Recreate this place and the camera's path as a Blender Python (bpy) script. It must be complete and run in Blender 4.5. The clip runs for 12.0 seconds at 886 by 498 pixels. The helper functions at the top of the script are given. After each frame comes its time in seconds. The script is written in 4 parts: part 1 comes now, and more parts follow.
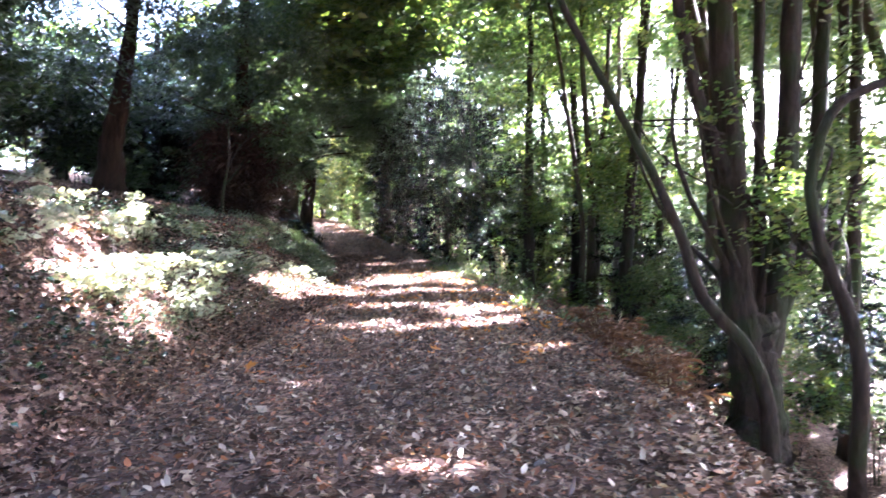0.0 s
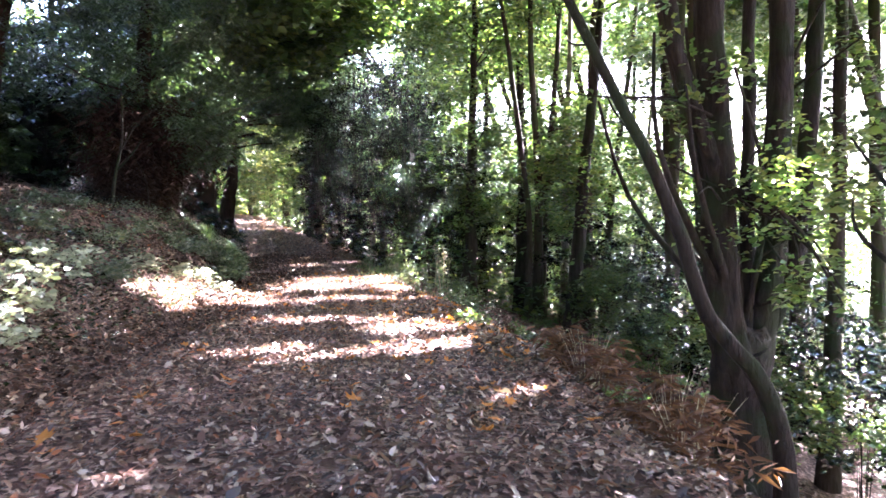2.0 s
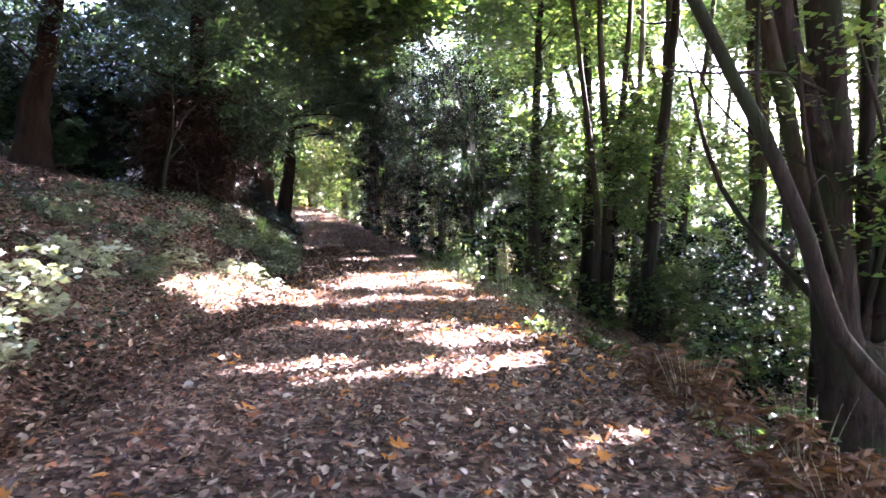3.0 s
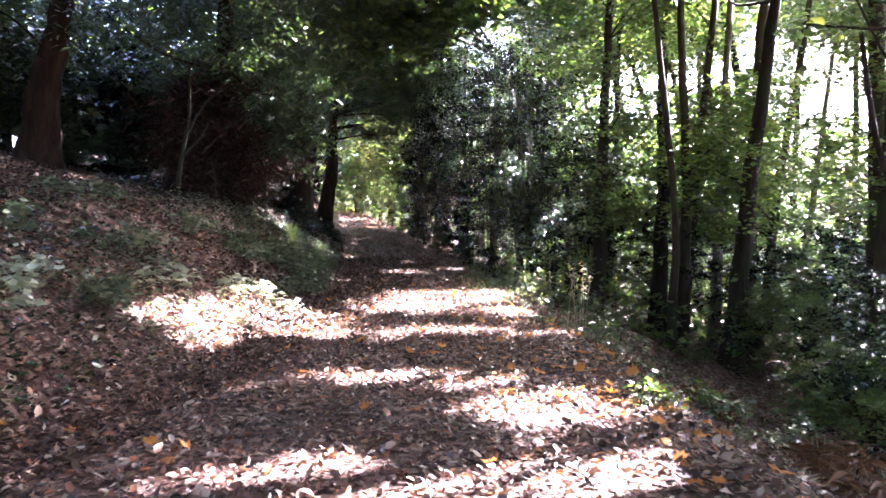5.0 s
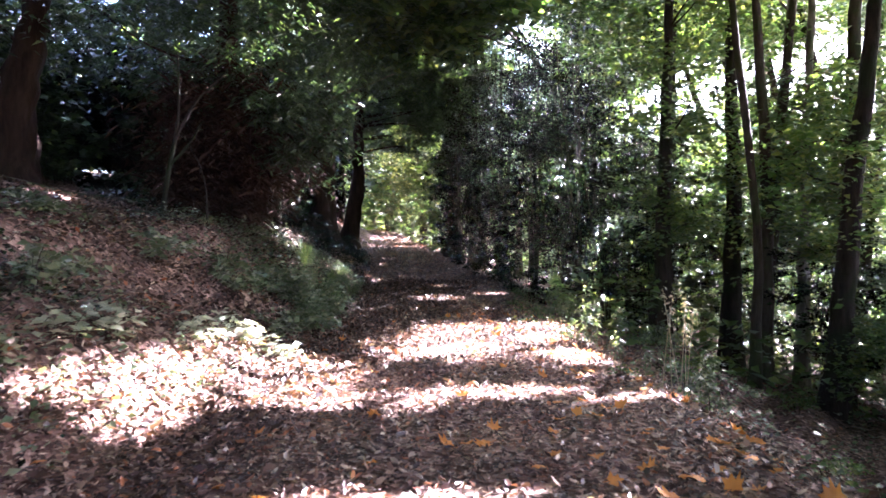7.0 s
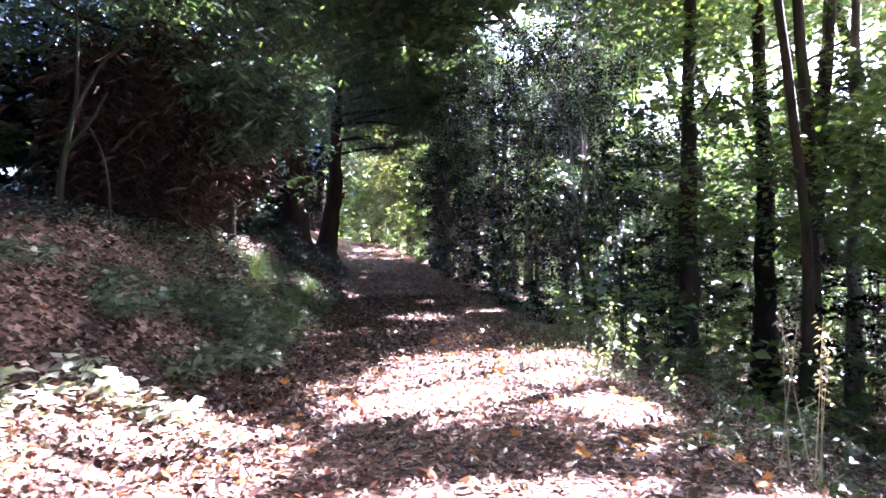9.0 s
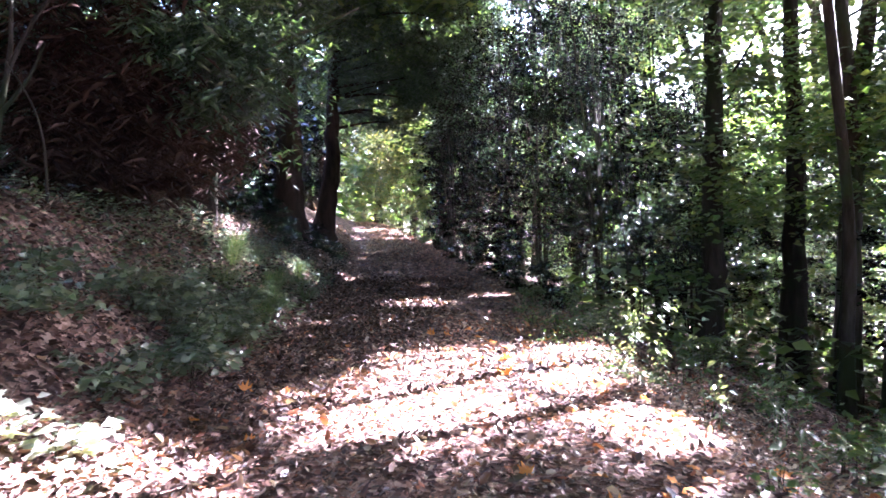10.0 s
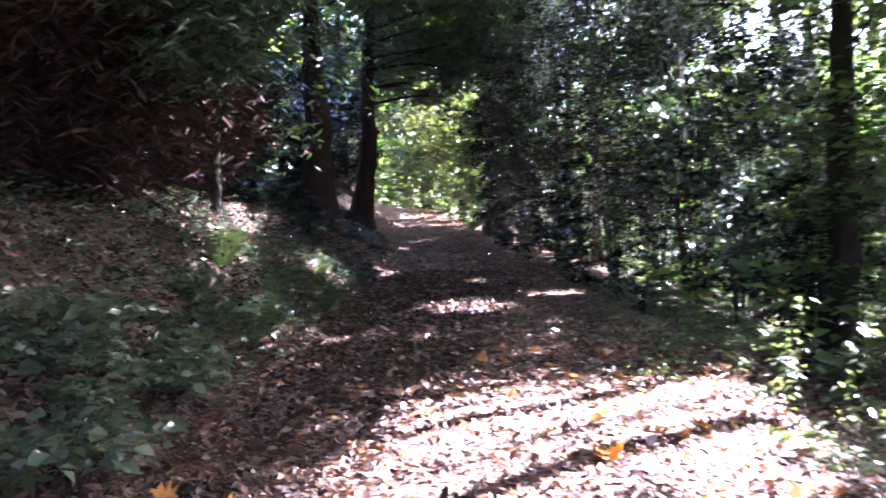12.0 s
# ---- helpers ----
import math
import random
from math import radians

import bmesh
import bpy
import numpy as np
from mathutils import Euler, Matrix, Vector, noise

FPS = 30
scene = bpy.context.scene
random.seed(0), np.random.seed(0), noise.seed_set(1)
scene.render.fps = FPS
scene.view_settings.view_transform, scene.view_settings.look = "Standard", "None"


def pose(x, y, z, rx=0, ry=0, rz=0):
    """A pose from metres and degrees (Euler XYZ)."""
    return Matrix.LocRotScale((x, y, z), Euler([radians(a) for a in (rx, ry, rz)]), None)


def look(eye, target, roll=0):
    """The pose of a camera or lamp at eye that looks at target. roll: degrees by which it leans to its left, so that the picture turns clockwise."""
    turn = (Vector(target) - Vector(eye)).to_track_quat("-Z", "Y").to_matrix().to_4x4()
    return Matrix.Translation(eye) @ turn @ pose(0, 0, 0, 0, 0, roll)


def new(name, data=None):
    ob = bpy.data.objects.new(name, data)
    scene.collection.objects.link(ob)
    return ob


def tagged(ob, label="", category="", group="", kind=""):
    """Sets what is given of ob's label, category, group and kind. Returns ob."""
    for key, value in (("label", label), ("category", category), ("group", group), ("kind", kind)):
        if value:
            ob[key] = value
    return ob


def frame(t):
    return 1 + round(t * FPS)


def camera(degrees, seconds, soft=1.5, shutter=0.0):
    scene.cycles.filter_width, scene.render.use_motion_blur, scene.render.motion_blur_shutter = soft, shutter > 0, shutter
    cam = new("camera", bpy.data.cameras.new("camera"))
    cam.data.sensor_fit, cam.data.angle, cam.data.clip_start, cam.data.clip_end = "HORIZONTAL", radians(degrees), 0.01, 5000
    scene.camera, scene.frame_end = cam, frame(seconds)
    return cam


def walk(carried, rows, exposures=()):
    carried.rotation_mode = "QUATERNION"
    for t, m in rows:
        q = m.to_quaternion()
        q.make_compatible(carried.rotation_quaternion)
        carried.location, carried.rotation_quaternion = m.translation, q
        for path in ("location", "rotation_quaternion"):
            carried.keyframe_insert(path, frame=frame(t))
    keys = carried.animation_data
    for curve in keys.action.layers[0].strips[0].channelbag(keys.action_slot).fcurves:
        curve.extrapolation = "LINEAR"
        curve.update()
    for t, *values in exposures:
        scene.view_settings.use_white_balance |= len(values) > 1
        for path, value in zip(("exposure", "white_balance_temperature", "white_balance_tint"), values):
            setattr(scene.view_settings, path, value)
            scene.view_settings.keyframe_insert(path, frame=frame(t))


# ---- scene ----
cam = camera(65.4, 12.0, soft=1.6, shutter=0.3)
PATH = [
    (0, (0.154, -5.598, 1.483), (0.095, -3.599, 1.432), -1.1),
    (0.5, (0.158, -4.975, 1.48), (-0.05, -2.99, 1.361), -1.9),
    (1, (0.184, -4.296, 1.444), (0.313, -2.301, 1.388), -1.2),
    (1.5, (0.167, -3.591, 1.398), (0.071, -1.597, 1.278), -1.2),
    (2, (0.184, -2.899, 1.415), (0.308, -0.903, 1.362), -0.4),
    (2.5, (0.186, -2.273, 1.462), (0.175, -0.275, 1.372), -0.5),
    (4.3, (0.067, 0.144, 1.472), (-0.023, 2.142, 1.454), 0.2),
    (4.5, (0.038, 0.427, 1.521), (-0.101, 2.422, 1.5), 0.1),
    (5, (-0.026, 1.144, 1.523), (-0.214, 3.135, 1.467), 0.7),
    (5.5, (-0.127, 1.92, 1.511), (-0.347, 3.907, 1.455), 0.1),
    (6, (-0.231, 2.588, 1.533), (-0.57, 4.557, 1.451), 0.2),
    (6.5, (-0.312, 3.321, 1.576), (-0.556, 5.305, 1.52), -0.0),
    (7, (-0.443, 4.01, 1.554), (-0.726, 5.99, 1.55), 0.1),
    (7.2, (-0.477, 4.292, 1.575), (-0.638, 6.285, 1.59), 0.2),
    (8.8, (-0.742, 6.772, 1.515), (-0.954, 8.76, 1.557), -0.6),
    (9, (-0.776, 7.06, 1.463), (-1.03, 9.043, 1.497), -0.5),
    (9.5, (-0.755, 7.814, 1.463), (-0.897, 9.809, 1.455), -0.4),
    (10, (-0.821, 8.474, 1.463), (-1.096, 10.455, 1.439), -0.7),
    (10.5, (-0.859, 9.241, 1.447), (-1.011, 11.236, 1.453), -0.6),
    (11, (-1.002, 9.869, 1.469), (-1.578, 11.784, 1.43), -1.5),
    (11.5, (-1.088, 10.619, 1.493), (-1.267, 12.61, 1.432), -0.8),
    (12, (-1.24, 11.327, 1.504), (-1.661, 13.281, 1.441), -2.2),
]
walk(cam, [(t, look(eye, target, roll)) for t, eye, target, roll in PATH],
     exposures=[(0.0, 5.72, 5400, 27), (1.5, 5.72, 5400, 27), (2.5, 5.66, 5550, 27), (4.5, 5.46, 5550, 30), (7.0, 5.34, 5450, 32), (9.0, 5.6, 5250, 35), (10.5, 5.6, 5250, 35), (12.0, 5.42, 5200, 33)])

# ---- world, sun ----
SUN_AZ, SUN_EL = radians(50), radians(38)
SUN = Vector((math.sin(SUN_AZ) * math.cos(SUN_EL), math.cos(SUN_AZ) * math.cos(SUN_EL), math.sin(SUN_EL)))
world = bpy.data.worlds.new("sky")
scene.world = world
world.use_nodes = True
wn = world.node_tree
sky = wn.nodes.new("ShaderNodeTexSky")
sky.sky_type, sky.sun_disc = "NISHITA", False
sky.sun_elevation, sky.sun_rotation = SUN_EL, SUN_AZ
sky.dust_density, sky.ozone_density = 4.0, 0.6
wn.links.new(sky.outputs[0], wn.nodes["Background"].inputs["Color"])
wn.nodes["Background"].inputs["Strength"].default_value = 0.07
sun_data = bpy.data.lights.new("sun", "SUN")
sun_data.energy, sun_data.angle, sun_data.color = 5.0, radians(0.53), (1.0, 0.95, 0.88)
sun_lamp = new("sun", sun_data)
sun_lamp.matrix_world = look(SUN * 60, (0, 0, 0))


# ---- materials ----
def mat_new(name):
    m = bpy.data.materials.new(name)
    m.use_nodes = True
    return m, m.node_tree, m.node_tree.nodes["Principled BSDF"], m.node_tree.nodes["Material Output"]


def ramp(nt, stops):
    r = nt.nodes.new("ShaderNodeValToRGB")
    while len(r.color_ramp.elements) < len(stops):
        r.color_ramp.elements.new(0.5)
    for e, (p, c) in zip(r.color_ramp.elements, stops):
        e.position, e.color = p, (*c, 1)
    return r


def noise_node(nt, scale, detail=4.0, rough=0.55, stretch=(1, 1, 1)):
    tc, mp, nz = nt.nodes.new("ShaderNodeTexCoord"), nt.nodes.new("ShaderNodeMapping"), nt.nodes.new("ShaderNodeTexNoise")
    mp.inputs["Scale"].default_value = stretch
    nt.links.new(tc.outputs["Object"], mp.inputs[0])
    nt.links.new(mp.outputs[0], nz.inputs["Vector"])
    nz.inputs["Scale"].default_value, nz.inputs["Detail"].default_value, nz.inputs["Roughness"].default_value = scale, detail, rough
    return nz


def bump(nt, height, strength, distance, bsdf):
    b = nt.nodes.new("ShaderNodeBump")
    b.inputs["Strength"].default_value, b.inputs["Distance"].default_value = strength, distance
    nt.links.new(height, b.inputs["Height"])
    nt.links.new(b.outputs[0], bsdf.inputs["Normal"])


def leaf_material(name, stops, rough=0.45, glow=0.4, gloss=0.5, coat=0.0):
    """Leaves: each one takes its own tint; part of the light passes through the blade."""
    m, nt, bsdf, out = mat_new(name)
    geo = nt.nodes.new("ShaderNodeNewGeometry")
    col = ramp(nt, stops)
    nt.links.new(geo.outputs["Random Per Island"], col.inputs[0])
    nz = noise_node(nt, 0.35, 2)
    hsv = nt.nodes.new("ShaderNodeHueSaturation")
    mr = nt.nodes.new("ShaderNodeMapRange")
    mr.inputs["From Min"].default_value, mr.inputs["From Max"].default_value = 0.3, 0.7
    mr.inputs["To Min"].default_value, mr.inputs["To Max"].default_value = 0.7, 1.3
    nt.links.new(nz.outputs[0], mr.inputs[0])
    nt.links.new(mr.outputs[0], hsv.inputs["Value"])
    nt.links.new(col.outputs[0], hsv.inputs["Color"])
    nt.links.new(hsv.outputs[0], bsdf.inputs["Base Color"])
    bsdf.inputs["Roughness"].default_value = rough
    bsdf.inputs["Specular IOR Level"].default_value = gloss
    bsdf.inputs["Coat Weight"].default_value = coat
    bsdf.inputs["Coat Roughness"].default_value = 0.2
    tr, mix = nt.nodes.new("ShaderNodeBsdfTranslucent"), nt.nodes.new("ShaderNodeMixShader")
    warm = nt.nodes.new("ShaderNodeMix")
    warm.data_type, warm.blend_type = "RGBA", "MULTIPLY"
    warm.inputs[0].default_value = 1.0
    nt.links.new(hsv.outputs[0], warm.inputs[6])
    warm.inputs[7].default_value = (1.9, 1.8, 0.75, 1)
    nt.links.new(warm.outputs[2], tr.inputs["Color"])
    mix.inputs[0].default_value = glow
    nt.links.new(bsdf.outputs[0], mix.inputs[1])
    nt.links.new(tr.outputs[0], mix.inputs[2])
    nt.links.new(mix.outputs[0], out.inputs["Surface"])
    return m


def bark_material(name, dark, light, scale=7.0, moss=None):
    m, nt, bsdf, out = mat_new(name)
    nz = noise_node(nt, scale, 8, 0.65, (1, 1, 0.22))
    col = ramp(nt, [(0.32, dark), (0.68, light)])
    nt.links.new(nz.outputs[0], col.inputs[0])
    last = col.outputs[0]
    if moss:
        big = noise_node(nt, 1.3, 4)
        mk = ramp(nt, [(0.48, (0, 0, 0)), (0.62, (1, 1, 1))])
        nt.links.new(big.outputs[0], mk.inputs[0])
        mx = nt.nodes.new("ShaderNodeMix")
        mx.data_type = "RGBA"
        nt.links.new(mk.outputs[0], mx.inputs[0])
        nt.links.new(last, mx.inputs[6])
        mx.inputs[7].default_value = (*moss, 1)
        last = mx.outputs[2]
    nt.links.new(last, bsdf.inputs["Base Color"])
    bsdf.inputs["Roughness"].default_value = 0.9
    bsdf.inputs["Specular IOR Level"].default_value = 0.15
    bump(nt, nz.outputs[0], 1.0, 0.1, bsdf)
    return m


GREEN = leaf_material("broadleaf_green", [(0.0, (0.032, 0.064, 0.02)), (0.45, (0.052, 0.095, 0.027)), (0.8, (0.085, 0.125, 0.036)), (1.0, (0.14, 0.16, 0.05))], 0.32, 0.38, 0.7, 0.25)
LIME = leaf_material("young_leaf_green", [(0.0, (0.055, 0.105, 0.034)), (0.6, (0.09, 0.155, 0.046)), (1.0, (0.19, 0.215, 0.07))], 0.32, 0.45, 0.7, 0.25)
OLIVE = leaf_material("olive_leaf", [(0.0, (0.04, 0.055, 0.024)), (0.6, (0.085, 0.1, 0.04)), (1.0, (0.2, 0.19, 0.075))], 0.35, 0.35, 0.6, 0.2)
HOLLY = leaf_material("holly_leaf", [(0.0, (0.012, 0.026, 0.018)), (0.7, (0.022, 0.043, 0.026)), (1.0, (0.045, 0.07, 0.036))], 0.2, 0.1, 1.0, 0.9)
YEW = leaf_material("yew_needles", [(0.0, (0.022, 0.042, 0.019)), (0.7, (0.04, 0.072, 0.03)), (1.0, (0.085, 0.12, 0.05))], 0.34, 0.2, 0.6, 0.3)
RUSSET = leaf_material("dead_twig_leaf", [(0.0, (0.06, 0.03, 0.018)), (0.6, (0.1, 0.048, 0.024)), (1.0, (0.15, 0.075, 0.035))], 0.6, 0.15, 0.3)
BRAMBLE = leaf_material("bramble_leaf", [(0.0, (0.045, 0.066, 0.036)), (0.6, (0.078, 0.104, 0.056)), (1.0, (0.16, 0.17, 0.11))], 0.28, 0.25, 0.7, 0.4)
# Lighter copy of the bramble leaf: sunlit whiteness is put into the colour.
SUNLIT_BRAMBLE = leaf_material("sunlit_bramble_leaf", [(0.0, (0.15, 0.175, 0.125)), (0.5, (0.24, 0.26, 0.2)), (1.0, (0.38, 0.39, 0.33))], 0.3, 0.22, 0.9, 0.8)
LITTER = leaf_material("fallen_leaf_brown", [(0.0, (0.028, 0.013, 0.01)), (0.4, (0.07, 0.033, 0.023)), (0.62, (0.16, 0.085, 0.06)), (0.74, (0.3, 0.1, 0.04)), (0.8, (0.26, 0.165, 0.125)), (0.93, (0.36, 0.265, 0.215)), (1.0, (0.48, 0.385, 0.325))], 0.36, 0.12, 0.6, 0.2)
# Duller leaf brown for bank and slope, with their shade put into the colour.
SHADED_LITTER = leaf_material("dull_shaded_leaf_brown", [(0.0, (0.018, 0.009, 0.007)), (0.45, (0.045, 0.023, 0.017)), (0.75, (0.095, 0.052, 0.037)), (0.92, (0.16, 0.1, 0.075)), (0.97, (0.36, 0.28, 0.23)), (1.0, (0.3, 0.1, 0.04))], 0.6, 0.1, 0.25)
ORANGE = leaf_material("fallen_leaf_orange", [(0.0, (0.32, 0.085, 0.02)), (0.5, (0.46, 0.16, 0.03)), (0.85, (0.5, 0.26, 0.05)), (1.0, (0.42, 0.3, 0.12))], 0.5, 0.2, 0.4)
TWIG = leaf_material("dead_yew_twigs", [(0.0, (0.026, 0.014, 0.01)), (0.7, (0.05, 0.027, 0.02)), (1.0, (0.085, 0.048, 0.036))], 0.8, 0.03, 0.1)
STRAW = leaf_material("dry_stalk_straw", [(0.0, (0.26, 0.22, 0.15)), (1.0, (0.42, 0.37, 0.27))], 0.6, 0.15, 0.3)
GRASS = leaf_material("grass_blade", [(0.0, (0.04, 0.075, 0.025)), (0.7, (0.07, 0.11, 0.04)), (1.0, (0.17, 0.17, 0.08))], 0.45, 0.25, 0.4)
BARK_GREY = bark_material("bark_grey_brown", (0.02, 0.014, 0.01), (0.07, 0.052, 0.038), 7, (0.036, 0.044, 0.018))
BARK_DARK = bark_material("bark_dark", (0.012, 0.0085, 0.007), (0.042, 0.031, 0.024), 9, (0.022, 0.026, 0.012))
BARK_YEW = bark_material("bark_yew_red_brown", (0.012, 0.007, 0.0055), (0.042, 0.024, 0.018), 6)
BARK_PALE = bark_material("bark_pale_pole", (0.07, 0.06, 0.046), (0.21, 0.18, 0.14), 9, (0.07, 0.08, 0.038))


def ground_material():
    m, nt, bsdf, out = mat_new("woodland_floor")
    tc = nt.nodes.new("ShaderNodeTexCoord")
    vo = nt.nodes.new("ShaderNodeTexVoronoi")
    vo.inputs["Scale"].default_value, vo.inputs["Randomness"].default_value = 16.0, 1.0
    warp = noise_node(nt, 9.0, 4)
    add = nt.nodes.new("ShaderNodeMix")
    add.data_type, add.blend_type = "RGBA", "ADD"
    add.inputs[0].default_value = 0.12
    nt.links.new(tc.outputs["Object"], add.inputs[6])
    nt.links.new(warp.outputs["Color"], add.inputs[7])
    nt.links.new(add.outputs[2], vo.inputs["Vector"])
    col = ramp(nt, [(0.0, (0.035, 0.018, 0.014)), (0.35, (0.085, 0.046, 0.034)), (0.7, (0.17, 0.1, 0.076)), (1.0, (0.34, 0.235, 0.185))])
    sep = nt.nodes.new("ShaderNodeSeparateColor")
    nt.links.new(vo.outputs["Color"], sep.inputs[0])
    nt.links.new(sep.outputs[0], col.inputs[0])
    big = noise_node(nt, 0.7, 5)
    mr = ramp(nt, [(0.3, (0.55, 0.55, 0.55)), (0.7, (1.2, 1.2, 1.2))])
    nt.links.new(big.outputs[0], mr.inputs[0])
    mx = nt.nodes.new("ShaderNodeMix")
    mx.data_type, mx.blend_type = "RGBA", "MULTIPLY"
    mx.inputs[0].default_value = 1.0
    nt.links.new(col.outputs[0], mx.inputs[6])
    nt.links.new(mr.outputs[0], mx.inputs[7])
    nt.links.new(mx.outputs[2], bsdf.inputs["Base Color"])
    bsdf.inputs["Roughness"].default_value = 0.85
    bsdf.inputs["Specular IOR Level"].default_value = 0.2
    bump(nt, vo.outputs["Distance"], 0.8, 0.03, bsdf)
    return m


FLOOR = ground_material()

# ---- the ground ----
CY = (-60.0, 0.0, 6.0, 11.5, 15.0, 19.0, 22.0, 30.0, 35.0, 44.0, 61.0, 120.0)
LEFT = (-2.2, -2.65, -3.15, -3.4, -3.7, -4.35, -5.0, -6.7, -7.9, -10.3, -15.7, -66.0)
RIGHT = (1.7, 1.55, 1.5, 0.7, -0.05, -0.7, -1.2, -2.9, -4.3, -7.6, -13.4, -62.0)


def terrain(x, y):
    """Height of the ground: a level track, a bank on its left and a slope that drops away on its right."""
    x, y = np.asarray(x, float), np.asarray(y, float)
    lft, rgt = np.interp(y, CY, LEFT), np.interp(y, CY, RIGHT)
    base = 0.08 * np.log1p(np.exp(np.clip((y - 25.0) / 4.0, -30, 30))) * 4.0
    base = np.where(y > 70, 0.08 * 45.0 + 0.02 * (y - 70), base)
    s = np.maximum(lft - x, 0.0)
    bank = np.where(s < 0.5, 0.9 * s * s, 0.225 + 0.76 * (s - 0.5))
    bank = np.where(s > 2.6, 1.82 + 0.22 * (s - 2.6), bank)
    bank = np.where(s > 14, 4.328 + 0.08 * (s - 14), bank)
    d = np.maximum(x - rgt, 0.0)
    k = np.interp(y, (8.0, 20.0), (0.72, 0.34))
    drop = np.where(d < 0.6, 0.8 * d * d, 0.288 + 0.96 * (d - 0.6)) * k / 0.96
    drop = np.where(d > 7.0, (0.288 + 0.96 * 6.4) * k / 0.96 + 0.22 * (d - 7.0), drop)
    drop = np.minimum(drop, 9.0 + 0.02 * d)
    mound = 0.05 * np.sin(1.7 * x + 0.6 * y) * np.sin(0.9 * y - 0.5 * x) + 0.03 * np.sin(3.9 * x - 1.3 * y + 1.0)
    camber = -0.03 * np.clip((x - lft) * (rgt - x), -4, 4) / 4
    return base + bank - drop + mound * np.clip(0.35 + s + d, 0, 2.2) - camber * 0.5


def mesh_from(name, verts, faces_flat, sides, smooth=False):
    """One mesh out of arrays: vertices (n, 3) and faces that all have the same number of sides."""
    me = bpy.data.meshes.new(name)
    verts, faces_flat = np.asarray(verts, np.float32), np.asarray(faces_flat, np.int32).ravel()
    n = len(faces_flat) // sides
    me.vertices.add(len(verts))
    me.vertices.foreach_set("co", verts.ravel())
    me.loops.add(len(faces_flat))
    me.loops.foreach_set("vertex_index", faces_flat)
    me.polygons.add(n)
    me.polygons.foreach_set("loop_start", np.arange(n, dtype=np.int32) * sides)
    me.polygons.foreach_set("loop_total", np.full(n, sides, np.int32))
    me.update(calc_edges=True)
    if smooth:
        me.shade_smooth()
    return me


def part(name, me, material, parent=None, label=""):
    ob = new(name, me)
    me.materials.append(material)
    if parent is not None:
        ob.parent = parent
        ob.matrix_parent_inverse = Matrix.Translation(-parent.location)
    return tagged(ob, label)


def axis_values(lo, hi, fine_lo, fine_hi, fine, coarse):
    return np.unique(np.concatenate([np.arange(lo, fine_lo, coarse), np.arange(fine_lo, fine_hi, fine), np.arange(fine_hi, hi + coarse, coarse)]).round(3))


def build_ground():
    xs = np.concatenate([[-900, -400, -200, -110], axis_values(-70, 70, -12, 10, 0.2, 2.0), [110, 200, 400, 900]])
    ys = np.concatenate([[-900, -400, -200, -100], axis_values(-60, 110, -7, 44, 0.26, 2.0), [150, 200, 400, 900]])
    gx, gy = np.meshgrid(xs, ys)
    z = terrain(np.clip(gx, -110, 110), np.clip(gy, -100, 150))
    rng = np.random.default_rng(3)
    near = (np.abs(gx) < 14) & (gy > -7) & (gy < 44)
    z = z + near * rng.normal(0, 0.012, z.shape)
    v = np.stack([gx, gy, z], -1).reshape(-1, 3)
    i = np.arange(len(xs) * len(ys)).reshape(len(ys), len(xs))
    f = np.stack([i[:-1, :-1], i[:-1, 1:], i[1:, 1:], i[1:, :-1]], -1).reshape(-1, 4)
    g = part("ground", mesh_from("ground", v, f, 4, True), FLOOR)
    tagged(g, "brown leaf-strewn woodland track between a bank and a falling slope", "ground", kind="structure")


build_ground()

